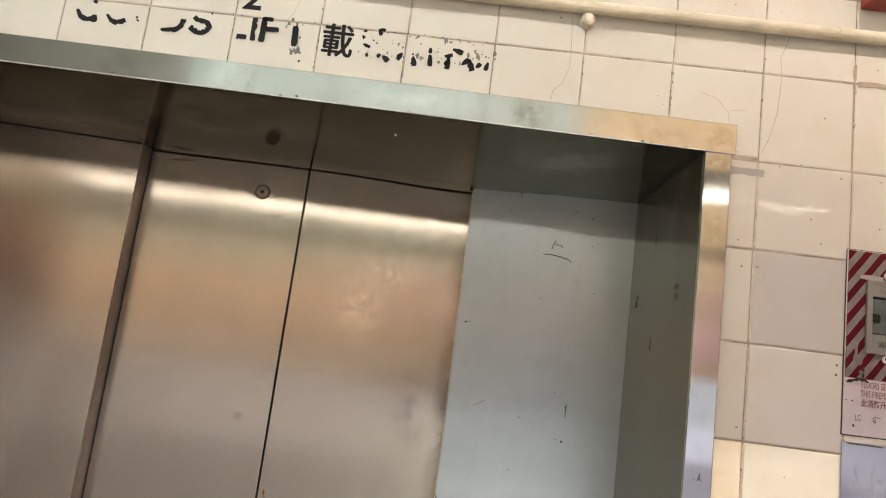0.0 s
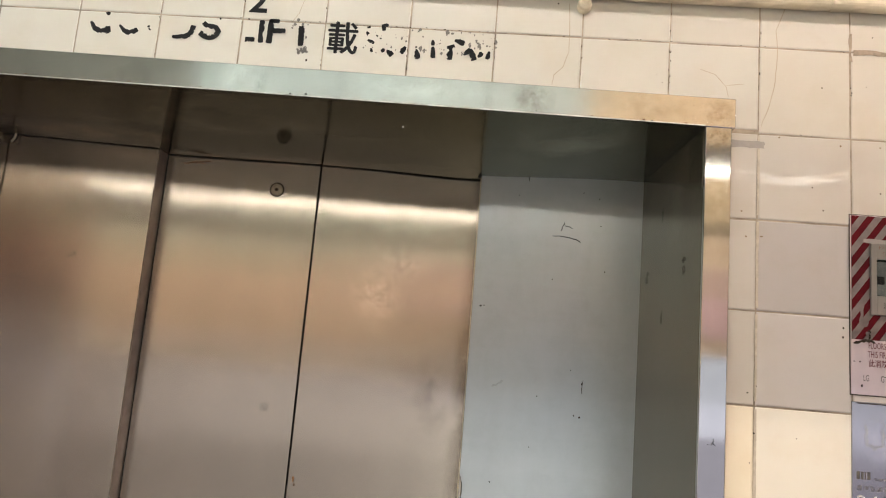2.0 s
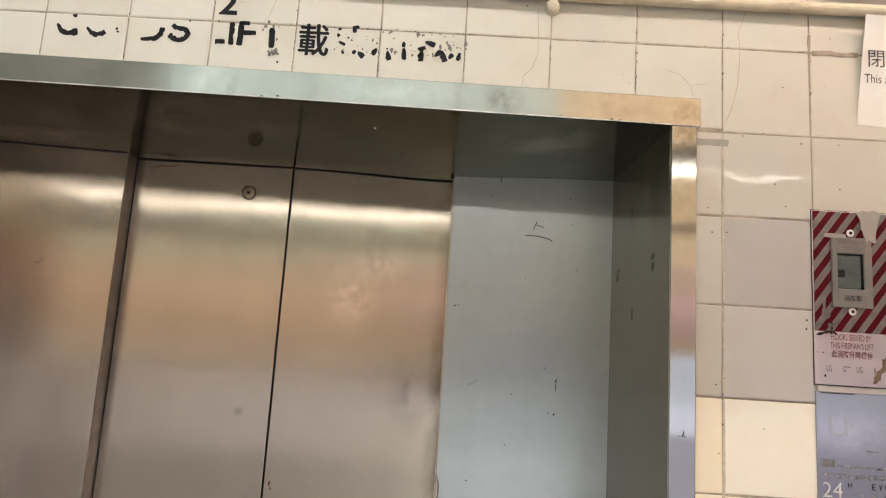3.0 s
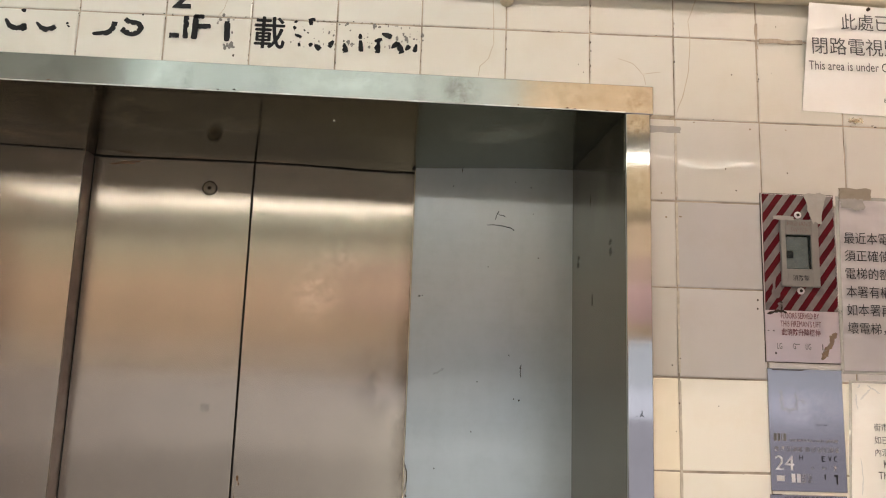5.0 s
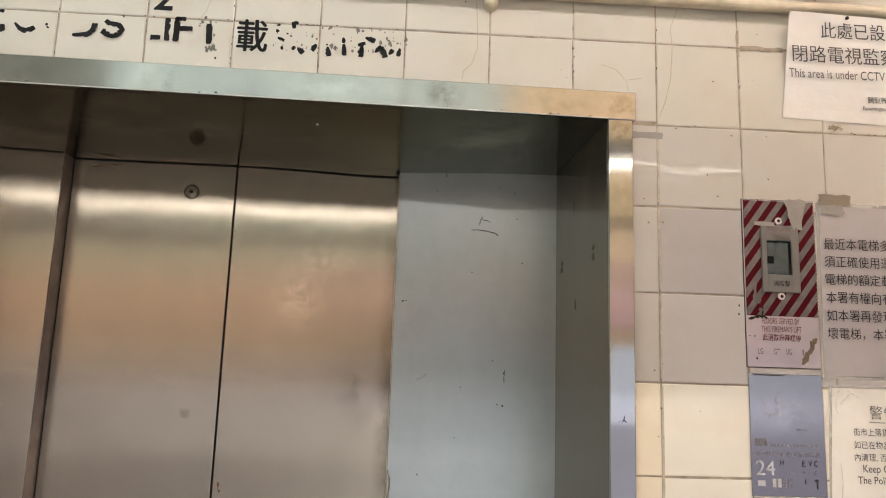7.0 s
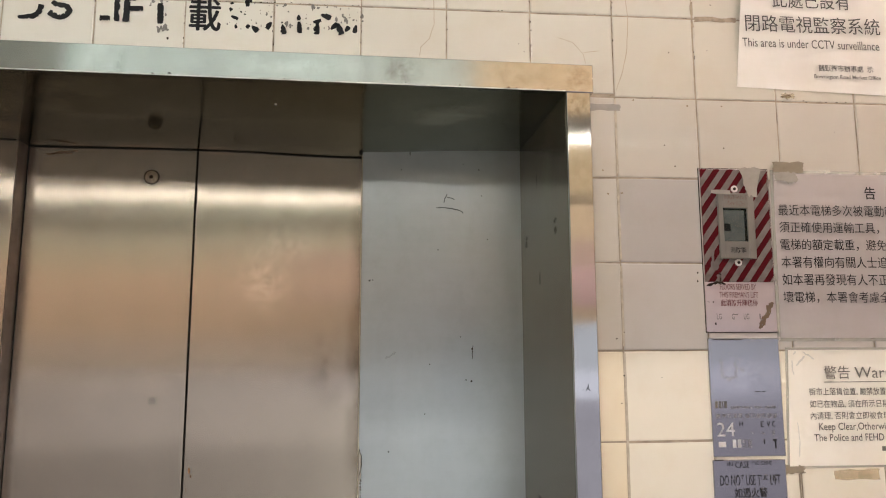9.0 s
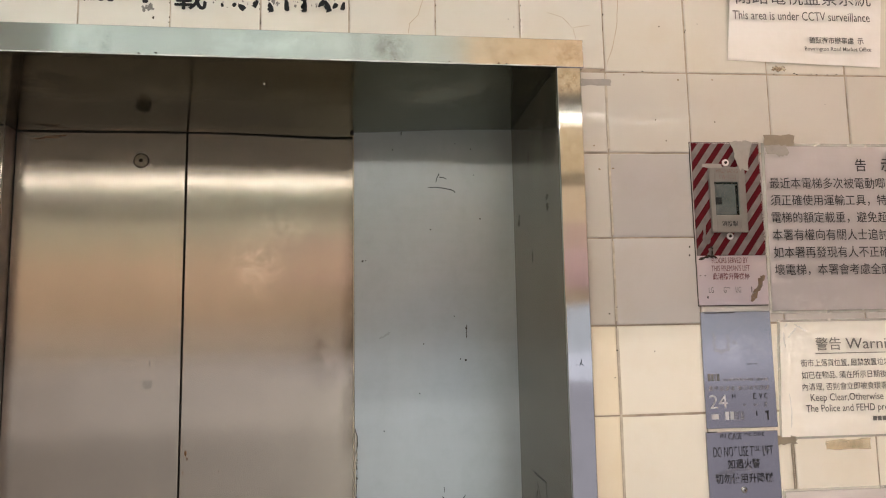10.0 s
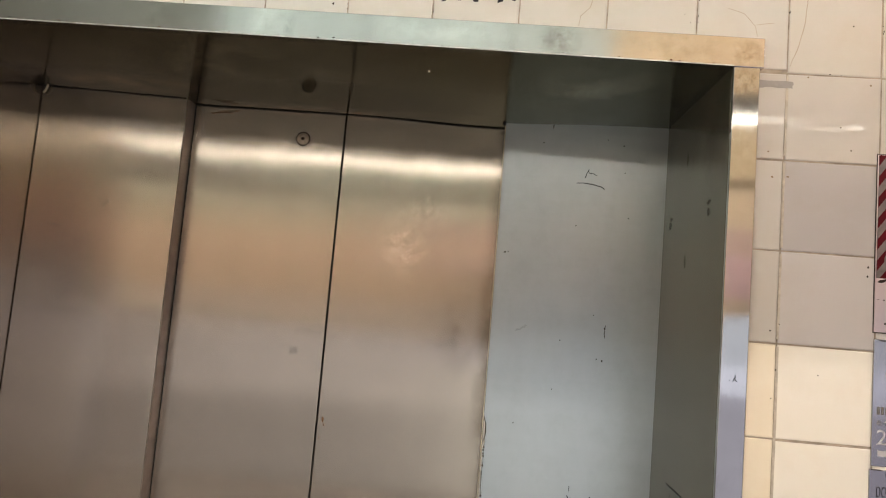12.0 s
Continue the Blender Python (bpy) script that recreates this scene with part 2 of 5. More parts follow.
M_RED_BOX = plain("red_box_paint", (0.33, 0.045, 0.03), 0.4, 0.0, 0.3, 20.0)
M_WHITE_ENAMEL = plain("white_enamel", (0.21, 0.185, 0.178), 0.35, 0.0, 0.3, 60.0)
M_BEIGE = plain("beige_plastic", (0.20, 0.185, 0.17), 0.35, 0.0, 0.1, 40.0)
M_GLASS_DARK = plain("dark_switch_cavity", (0.014, 0.018, 0.017), 0.15, 0.0, 0.3, 20.0)
M_BACK_PLATE = plain("dim_grey_paint", (0.085, 0.09, 0.085), 0.5, 0.0, 0.5, 40.0)
M_EDGE = plain("dull_edge_steel", (0.40, 0.34, 0.30), 0.42, 0.8)
M_RUBBER_SHADE = plain("black_rubber_and_shade", (0.012, 0.011, 0.010), 0.8)
M_PIPE = plain("cream_painted_conduit", (0.66, 0.59, 0.45), 0.35, 0.0, 0.3, 18.0)
M_PAPER = paper("laminated_white_paper", (0.49, 0.452, 0.465), 0.22, 0.35)
M_PAPER_LOW = paper("clean_white_paper", (0.72, 0.67, 0.67), 0.22, 0.35)
M_PAPER_CCTV = paper("white_paper", (0.80, 0.78, 0.76), 0.30, 0.4)
M_PAPER_OLD = paper("yellowed_laminated_paper", (0.89, 0.86, 0.81), 0.16, 0.5)
M_GLINT = film("crease_glint_film", (0.96, 0.95, 0.93), 0.75, 0.12)
M_FILM = film("clear_lamination", (0.85, 0.83, 0.76), 0.35, 0.08)
M_TAPE_BROWN = film("brown_tape", (0.30, 0.25, 0.19), 0.92, 0.35)
M_TAPE_OLD = film("old_yellow_tape", (0.72, 0.58, 0.36), 0.34, 0.4)
M_GLUE = film("brown_glue", (0.24, 0.15, 0.08), 0.72, 0.5)
M_TAPE_CLEAR = film("torn_clear_tape", (0.54, 0.50, 0.46), 0.62, 0.3)
M_RUST = plain("rust_stain", (0.20, 0.10, 0.045), 0.9, 0.0, 0.5, 120.0)
M_CHIP = plain("brown_chip", (0.26, 0.19, 0.12), 0.9)
M_DIRT = plain("dark_dirt", (0.045, 0.035, 0.028), 0.9)
M_SMUDGE = film("grey_smudge", (0.17, 0.14, 0.11), 0.36, 0.6)
M_SMUDGE_FAINT = film("faint_glue", (0.36, 0.32, 0.25), 0.13, 0.5)
M_SMEAR = film("faint_smear", (0.22, 0.21, 0.19), 0.16, 0.5)
M_GHOST = film("ghost_print_film", (0.66, 0.65, 0.68), 0.28, 0.4)
M_CRACK = plain("crack_line", (0.48, 0.41, 0.32), 0.9)
M_PEN = plain("blue_black_pen", (0.03, 0.035, 0.045), 0.6)
for dull in (M_SHARP_BLACK, M_INK, M_ENGRAVE, M_DIRT, M_RED, M_WHITE_ENAMEL):
    dull.node_tree.nodes["Principled BSDF"].inputs["Specular IOR Level"].default_value = 0.12


# ---------------------------------------------------------------- building helpers
def finish(name, bm, mat, parent=None, smooth=False):
    """Links a bmesh as one mesh; its grain map runs level on every face."""
    uv = bm.loops.layers.uv.new("grain")
    for f in bm.faces:
        n = f.normal
        f.smooth = smooth
        for l in f.loops:
            c = l.vert.co
            if abs(n.y) >= max(abs(n.x), abs(n.z)):
                l[uv].uv = (c.x, c.z)
            elif abs(n.z) >= abs(n.x):
                l[uv].uv = (c.x, c.y)
            else:
                l[uv].uv = (c.y, c.z)
    me = bpy.data.meshes.new(name)
    bm.to_mesh(me)
    bm.free()
    if mat:
        me.materials.append(mat)
    ob = new(name, me)
    if parent:
        ob.parent = parent
    return ob


def part(name, bm, mat, parent, label=""):
    return tagged(finish(name, bm, mat, parent), label)


def stuff(name, bm, mat, parent, label=""):
    return tagged(part(name, bm, mat, parent, label), kind="stuff")


def thing(name, label, category, group="", kind=""):
    return tagged(new(name), label, category, group, kind)


def box(x0, x1, y0, y1, z0, z1, bevel=0.0, seg=2):
    bm = bmesh.new()
    bmesh.ops.create_cube(bm, size=1)
    for v in bm.verts:
        v.co = Vector(((x0 + x1) / 2 + v.co.x * (x1 - x0), (y0 + y1) / 2 + v.co.y * (y1 - y0), (z0 + z1) / 2 + v.co.z * (z1 - z0)))
    if bevel:
        bmesh.ops.bevel(bm, geom=bm.edges[:], offset=bevel, segments=seg, affect="EDGES", profile=0.5)
    bm.normal_update()
    return bm


def tube(a, b, radius, sides=12, caps=True):
    a, b = Vector(a), Vector(b)
    bm = bmesh.new()
    bmesh.ops.create_cone(bm, cap_ends=caps, segments=sides, radius1=radius, radius2=radius, depth=(b - a).length)
    m = Matrix.Translation((a + b) / 2) @ (b - a).to_track_quat("Z", "Y").to_matrix().to_4x4()
    bmesh.ops.transform(bm, matrix=m, verts=bm.verts)
    bm.normal_update()
    return bm


def lathe(profile, centre, sides=24):
    """A turned shape with its axis towards the viewer (along -y). profile: (radius, reach) pairs."""
    bm = bmesh.new()
    rings = []
    for r, out in profile:
        rings.append([bm.verts.new((centre[0] + r * math.cos(k * math.tau / sides), centre[1] - out, centre[2] + r * math.sin(k * math.tau / sides))) for k in range(sides)])
    for a, b in zip(rings, rings[1:]):
        for k in range(sides):
            bm.faces.new((a[k], a[(k + 1) % sides], b[(k + 1) % sides], b[k]))
    bm.faces.new(rings[-1])
    bmesh.ops.recalc_face_normals(bm, faces=bm.faces[:])
    bm.normal_update()
    return bm


def sheet(x0, x1, z0, z1, y, thick, sag=0.0, seed=0, nx=14, nz=10, ragged=0.0, lean=0.0, taper=1.0):
    """A thin sheet on the wall: slightly wavy, its corners lifting."""
    bm = bmesh.new()
    rnd = random.Random(seed)
    grid = []
    for i in range(nx + 1):
        col = []
        for j in range(nz + 1):
            u, w = i / nx, j / nz
            rx = noise.noise((seed * 3.7 + i, w * 3.1, 0.5)) * 1.6 * ragged + rnd.uniform(-0.25, 0.25) * ragged if i in (0, nx) else 0
            rz = noise.noise((seed * 5.1 + j, u * 3.1, 7.5)) * 1.6 * ragged + rnd.uniform(-0.25, 0.25) * ragged if j in (0, nz) else 0
            x, z = (x0 + x1) / 2 + (x1 - x0) * (u - 0.5) * (taper + (1 - taper) * w) + rx + lean * (w - 1) * (z1 - z0), z0 + (z1 - z0) * w + rz
            lift = sag * (0.5 + 0.5 * noise.noise((x * 9 + seed, 0.3, z * 9))) * (0.4 + 0.6 * abs(2 * u - 1) ** 3)
            col.append((x, y - thick - lift, z))
        grid.append(col)
    front = [[bm.verts.new(p) for p in c] for c in grid]
    for i in range(nx):
        for j in range(nz):
            bm.faces.new((front[i][j], front[i + 1][j], front[i + 1][j + 1], front[i][j + 1]))
    rear = [[bm.verts.new((v.co.x, v.co.y + thick * 0.8, v.co.z)) for v in c] for c in front]
    for i in range(nx):
        for j in range(nz):
            bm.faces.new((rear[i][j + 1], rear[i + 1][j + 1], rear[i + 1][j], rear[i][j]))
    edge = [(i, 0) for i in range(nx)] + [(nx, j) for j in range(nz)] + [(i, nz) for i in range(nx, 0, -1)] + [(0, j) for j in range(nz, 0, -1)]
    for (i, j), (k, l) in zip(edge, edge[1:] + edge[:1]):
        bm.faces.new((front[i][j], rear[i][j], rear[k][l], front[k][l]))
    bmesh.ops.recalc_face_normals(bm, faces=bm.faces[:])
    bm.normal_update()
    return bm


def stroke(points, y, width, seed=0, thick=0.0004):
    """A thin raised line along points (x, z) that tapers at its ends."""
    bm = bmesh.new()
    rnd = random.Random(seed)
    fine = []
    for (xa, za), (xb, zb) in zip(points, points[1:]):
        for k in range(4):
            u = k / 4
            fine.append(Vector((xa + (xb - xa) * u, za + (zb - za) * u)))
    fine.append(Vector(points[-1]))
    rows = []
    for k, p in enumerate(fine):
        d = (fine[min(k + 1, len(fine) - 1)] - fine[max(k - 1, 0)]).normalized()
        w = width * 0.5 * (0.35 if k in (0, len(fine) - 1) else rnd.uniform(0.7, 1.1))
        j = Vector((rnd.uniform(-1, 1), rnd.uniform(-1, 1))) * width * 0.3
        a, b = p + j + Vector((-d.y, d.x)) * w, p + j - Vector((-d.y, d.x)) * w
        rows.append((bm.verts.new((a.x, y - thick, a.y)), bm.verts.new((b.x, y - thick, b.y))))
    for a, b in zip(rows, rows[1:]):
        bm.faces.new((a[0], b[0], b[1], a[1]))
    bmesh.ops.recalc_face_normals(bm, faces=bm.faces[:])
    for f in bm.faces:
        if f.normal.y > 0:
            f.normal_flip()
    bm.normal_update()
    return bm


def spatter(x, z, y, size, seed, sides=9, stretch=1.0):
    """A small flat fleck with an uneven outline."""
    rnd = random.Random(seed)
    bm = bmesh.new()
    bm.faces.new([bm.verts.new((x + size * rnd.uniform(0.5, 1.1) * math.cos(a), y - 0.0004, z + size * stretch * rnd.uniform(0.5, 1.1) * math.sin(a))) for a in (k * math.tau / sides for k in range(sides))])
    bmesh.ops.recalc_face_normals(bm, faces=bm.faces[:])
    bm.normal_update()
    for f in bm.faces:
        if f.normal.y > 0:
            f.normal_flip()
    bm.normal_update()
    return bm


def merge(meshes):
    """One bmesh out of several."""
    out = bmesh.new()
    for bm in meshes:
        me = bpy.data.meshes.new("piece")
        bm.to_mesh(me)
        bm.free()
        out.from_mesh(me)
        bpy.data.meshes.remove(me)
    out.normal_update()
    return out


def lettering(name, words, x0, x1, z0, z1, y, mat, parent, label="", bold=0.0, cut=(), lean=0.0, fat=0.0):
    """Writing with the built-in font, fitted between x0 and x1, z0 and z1, facing -y.
    cut: (height share from, to, x share from, to) pieces that have flaked away altogether."""
    c = bpy.data.curves.new("words", "FONT")
    c.body = words
    c.offset = bold
    c.resolution_u = 3
    ob = new("words", c)
    me = bpy.data.meshes.new_from_object(ob.evaluated_get(bpy.context.evaluated_depsgraph_get()))
    bpy.data.objects.remove(ob)
    bpy.data.curves.remove(c)
    bm = bmesh.new()
    bm.from_mesh(me)
    bpy.data.meshes.remove(me)
    xs = [v.co.x for v in bm.verts]
    ys = [v.co.y for v in bm.verts]
    ax, bx, ay, by = min(xs), max(xs), min(ys), max(ys)
    for v in bm.verts:
        u, w = (v.co.x - ax) / (bx - ax), (v.co.y - ay) / (by - ay)
        v.co = Vector((x0 + (x1 - x0) * u + lean * (w - 1) * (z1 - z0), y - 0.0006, z0 + (z1 - z0) * w))
    for za, zb, xa, xb in cut:
        la, lb = z0 + (z1 - z0) * za, z0 + (z1 - z0) * zb
        ka, kb = x0 + (x1 - x0) * xa, x0 + (x1 - x0) * xb
        for co, no in (((0, 0, la), (0, 0, 1)), ((0, 0, lb), (0, 0, 1)), ((ka, 0, 0), (1, 0, 0)), ((kb, 0, 0), (1, 0, 0))):
            bmesh.ops.bisect_plane(bm, geom=bm.verts[:] + bm.edges[:] + bm.faces[:], plane_co=co, plane_no=no)
        gone = [f for f in bm.faces if la < f.calc_center_median().z < lb and ka < f.calc_center_median().x < kb]
        bmesh.ops.delete(bm, geom=gone, context="FACES")
    if fat:
        layers = []
        for k, (dx, dz) in enumerate(((0, 0), (fat, 0), (-fat, 0), (0, fat * 0.7), (0, -fat * 0.7))):
            layer = bm.copy()
            bmesh.ops.translate(layer, vec=(dx, -0.00006 * k, dz), verts=layer.verts[:])
            layers.append(layer)
        bm.free()
        bm = merge(layers)
    bm.normal_update()
    for f in bm.faces:
        if f.normal.y > 0:
            f.normal_flip()
    bm.normal_update()
    return part(name, bm, mat, parent, label)


# ---------------------------------------------------------------- the room round the lift
PITCH = 0.1525
OPEN_R, OPEN_L = -0.092, -1.602
ROOM_L, ROOM_R, ROOM_BACK, ROOM_H = -7.6, 3.6, -4.2, 2.95
STREET_TOP = 1.43
BAY_L, BAY_FAR, BAY_TURN = -0.6, -3.7, 0.8
HIGH_L, HIGH_TOP = 0.62, 1.80
BEAM_Z = 2.26


def top_of_opening(x):
    return 2.100 + 0.0125 * (OPEN_R - x)


M_CEILING = plain("pale_green_ceiling_paint", (0.50, 0.55, 0.48), 0.7, 0.0, 0.15, 4.0)
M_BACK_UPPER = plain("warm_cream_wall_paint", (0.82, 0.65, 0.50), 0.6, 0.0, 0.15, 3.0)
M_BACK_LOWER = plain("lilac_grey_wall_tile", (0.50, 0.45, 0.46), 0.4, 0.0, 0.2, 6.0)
M_DARK_BOARD = plain("dark_grey_metal_paint", (0.07, 0.075, 0.075), 0.5, 0.0, 0.2, 5.0)
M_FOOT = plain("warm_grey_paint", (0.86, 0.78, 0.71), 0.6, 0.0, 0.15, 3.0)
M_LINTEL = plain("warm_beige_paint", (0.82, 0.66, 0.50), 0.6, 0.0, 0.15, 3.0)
M_BROWN = plain("brown_wall_tone", (0.34, 0.25, 0.16), 0.5, 0.0, 0.3, 6.0)
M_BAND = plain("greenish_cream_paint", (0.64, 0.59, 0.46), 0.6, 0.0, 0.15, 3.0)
M_PINK_STRIP = plain("pink_strip_paint", (0.74, 0.57, 0.54), 0.5, 0.0, 0.15, 3.0)
M_PINK_BOARD = plain("lilac_pink_board_paint", (0.78, 0.56, 0.62), 0.5, 0.0, 0.15, 3.0)
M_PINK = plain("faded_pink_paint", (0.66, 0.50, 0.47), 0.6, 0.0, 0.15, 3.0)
M_BEAM = plain("pale_blue_green_paint", (0.68, 0.79, 0.76), 0.6, 0.0, 0.12, 3.0)
M_BEAM_OLIVE = plain("olive_paint", (0.39, 0.45, 0.37), 0.6, 0.0, 0.12, 3.0)
M_BEAM_SHADED = plain("shaded_beam_paint", (0.28, 0.29, 0.25), 0.6, 0.0, 0.12, 3.0)
M_BEAM_CREAM = plain("cream_beam_paint", (0.85, 0.72, 0.50), 0.6, 0.0, 0.12, 3.0)
M_SIDE = plain("cream_wall_paint", (0.56, 0.49, 0.40), 0.7, 0.0, 0.15, 3.0)
M_FLOOR = plain("worn_grey_floor", (0.48, 0.44, 0.41), 0.22, 0.0, 0.3, 8.0)

front = thing("wall_front", "tiled lift lobby wall with a steel-lined lift opening", "wall", kind="structure")
WALL_Y0, WALL_Y1 = 0.0013, 0.34
part("masonry", merge([
    box(-0.0495, ROOM_R, WALL_Y0, WALL_Y1, 0, ROOM_H),
    box(ROOM_L, -1.645, WALL_Y0, WALL_Y1, 0, ROOM_H),
    box(-1.645, -0.0495, WALL_Y0, WALL_Y1, 2.15, ROOM_H)]), M_GROUT, front, "stained grout between glazed tiles")

floor = tagged(finish("floor", box(ROOM_L, ROOM_R, ROOM_BACK, 0.6, -0.12, 0.0), M_FLOOR), "worn grey lobby floor", "floor", kind="structure")
ceiling = tagged(finish("ceiling", box(ROOM_L, ROOM_R, ROOM_BACK, 0.6, ROOM_H, ROOM_H + 0.12), M_CEILING), "pale green painted ceiling", "ceiling", kind="structure")
tagged(finish("wall_left", box(ROOM_L - 0.15, ROOM_L, ROOM_BACK, 0.6, 0, ROOM_H), M_SIDE), "cream painted side wall", "wall", kind="structure")
tagged(finish("wall_right", box(ROOM_R, ROOM_R + 0.15, ROOM_BACK, 0.6, 0, ROOM_H), M_SIDE), "cream painted side wall", "wall", kind="structure")
# unseen wall: its bands are coloured for what the steel reflects
back = thing("wall_back", "unseen banded wall reflected in the lift front", "wall", kind="structure")
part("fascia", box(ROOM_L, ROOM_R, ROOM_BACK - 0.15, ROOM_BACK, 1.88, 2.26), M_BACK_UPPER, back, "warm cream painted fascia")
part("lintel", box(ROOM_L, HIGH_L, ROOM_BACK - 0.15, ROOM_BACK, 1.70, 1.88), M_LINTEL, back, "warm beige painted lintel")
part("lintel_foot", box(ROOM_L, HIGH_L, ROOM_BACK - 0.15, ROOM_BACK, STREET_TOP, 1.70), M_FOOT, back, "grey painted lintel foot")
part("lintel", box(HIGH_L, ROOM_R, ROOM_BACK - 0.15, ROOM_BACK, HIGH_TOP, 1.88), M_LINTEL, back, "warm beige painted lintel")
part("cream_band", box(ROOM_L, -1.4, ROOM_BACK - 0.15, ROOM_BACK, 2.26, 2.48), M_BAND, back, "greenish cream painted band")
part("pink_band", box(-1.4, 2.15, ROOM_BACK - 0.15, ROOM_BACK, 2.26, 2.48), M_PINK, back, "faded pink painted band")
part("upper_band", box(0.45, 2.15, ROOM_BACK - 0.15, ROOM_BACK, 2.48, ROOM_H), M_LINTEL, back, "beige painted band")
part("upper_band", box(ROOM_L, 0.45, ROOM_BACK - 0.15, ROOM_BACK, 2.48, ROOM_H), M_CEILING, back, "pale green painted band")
part("timber_band", box(2.15, ROOM_R, ROOM_BACK - 0.15, ROOM_BACK, 2.26, ROOM_H), M_BROWN, back, "unseen brown band that dims the reflection")
# unseen beam, coloured in sections for what header and doors reflect
beam = thing("ceiling_beam", "painted concrete beam under the ceiling", "beam", kind="structure")
part("beam_body", box(-1.69, -0.06, -1.77, -1.55, BEAM_Z, ROOM_H), M_BEAM, beam, "pale blue-green paint")
part("beam_foot", box(-1.69, -0.06, -1.772, -1.546, BEAM_Z - 0.002, 2.43), M_BEAM_OLIVE, beam, "olive painted lower edge")
# left end: weaker lighting put into the colour
part("beam_body", box(ROOM_L, -1.69, -1.77, -1.55, BEAM_Z, ROOM_H), M_BEAM_SHADED, beam, "grey-green tone for the dimmer left end")
part("beam_body", box(-0.06, ROOM_R, -1.77, -1.55, BEAM_Z, ROOM_H), M_BEAM_CREAM, beam, "cream section that warms the header's reflection")
# unseen pier added to darken what the left leaf reflects low down
part("pier", box(ROOM_L, BAY_FAR, ROOM_BACK - 0.15, ROOM_BACK, 0, STREET_TOP), M_BACK_LOWER, back, "unseen pier that closes the end of the bay")
# added boards, out of view: dark and pink shapes for the reflections
part("shutter_box", box(-0.5, 0.95, ROOM_BACK - 0.01, ROOM_BACK + 0.04, 1.30, 2.06, 0.01), M_DARK_BOARD, back, "unseen dark board reflected in the painted leaf")
part("sign_band", box(-1.4, ROOM_R, ROOM_BACK - 0.01, ROOM_BACK + 0.012, 2.02, 2.20), M_PINK_STRIP, back, "unseen pink strip reflected in the steel")
part("sign_board", box(0.85, 2.1, ROOM_BACK + 0.010, ROOM_BACK + 0.03, 1.93, 2.25, 0.004), M_PINK_BOARD, back, "unseen pink board reflected in the upright")
part("pier", box(ROOM_R - 0.3, ROOM_R, ROOM_BACK - 0.15, ROOM_BACK, 0, HIGH_TOP), M_BACK_LOWER, back, "unseen pier that closes the end of the bay")
# added fill lamps for an unseen bay, split and tinted to shape reflections
BAY_R, SILL = ROOM_R - 0.3, 1.20
for xa, xb, za, zb, watts, tint in ((BAY_FAR, BAY_L, 0.75, STREET_TOP, DAYLIGHT_DEEP * 0.60, (1.0, 0.955, 0.90)),
                                    (BAY_FAR, BAY_L, 0.0, 0.75, DAYLIGHT_DEEP * 0.35, (1.0, 0.955, 0.88)),
                                    (BAY_L, BAY_R, SILL, STREET_TOP, DAYLIGHT * 0.38, (0.86, 0.87, 1.0)),
                                    (HIGH_L, BAY_R, STREET_TOP, HIGH_TOP, DAYLIGHT * 0.30, (0.88, 0.91, 1.0)),
                                    (BAY_L, BAY_TURN, 0.0, SILL, DAYLIGHT * 0.72, (0.98, 1.0, 0.89)),
                                    (BAY_TURN, BAY_R, 0.0, SILL, DAYLIGHT * 0.60, (0.90, 0.86, 1.0))):
    day = bpy.data.lights.new("loading_bay_daylight", "AREA")
    day.shape, day.size, day.size_y, day.energy, day.color = "RECTANGLE", xb - xa, zb - za, watts, tint
    new("loading_bay_daylight", day).matrix_world = look(((xa + xb) / 2, ROOM_BACK - 0.08, (za + zb) / 2), ((xa + xb) / 2, 0, (za + zb) / 2))
# lift shaft behind the doors
tagged(finish("shaft_wall", merge([box(ROOM_L, ROOM_R, 0.60, 0.70, 0, ROOM_H), ]), M_RUBBER_SHADE), "dark lift shaft wall", "wall", kind="structure")


# ---------------------------------------------------------------- lamps
def batten(x0, x1, y, z, glow_mat, label, drop=0.0, radius=0.013):
    lamp = thing("batten_light", label, "light", "tube lights")
    part("tray", box(x0 - 0.02, x1 + 0.02, y - 0.035, y + 0.035, z + 0.02, z + 0.06, 0.006), M_BEIGE, lamp, "white enamelled tray")
    part("tube", tube((x0, y, z), (x1, y, z), radius, 10), glow_mat, lamp, "glowing fluorescent tube")
    for x in (x0 - 0.005, x1 + 0.005):
        part("tube_holder", box(x - 0.012, x + 0.012, y - 0.016, y + 0.016, z - 0.016, z + 0.021, 0.003), M_BEIGE, lamp)
    if drop:
        for x in (x0 + 0.2, x1 - 0.2):
            part("hanger_rod", tube((x, y, z + 0.055), (x, y, ROOM_H + 0.004), 0.005, 8), M_BEIGE, lamp)
    return lamp


G_FRONT = glow("front_tube_glow", (0.995, 0.95, 0.83), FRONT_TUBE)
G_WARM = glow("warm_tube_glow", (1.0, 0.89, 0.78), WARM_TUBE)
for xa, xb in ((-2.82, -1.63), (-1.60, -0.70), (-0.67, 0.52)):
    batten(xa, xb, -0.76, 2.246, G_FRONT, "bare fluorescent batten hung before the lift", drop=1, radius=0.0055)
G_COOL = glow("cool_tube_glow", (0.935, 0.965, 0.935), COOL_TUBE)
# unseen right-hand tubes, added to warm the header's right end
G_HEADER_WARM = glow("header_warm_tube_glow", (1.0, 0.79, 0.69), COOL_TUBE * 1.15)
for xa, g in ((-2.6, G_COOL), (-1.36, G_COOL), (-0.02, G_HEADER_WARM), (1.24, G_HEADER_WARM)):
    batten(xa, xa + 1.19, -0.64, ROOM_H - 0.06, g, "fluorescent batten on the ceiling")
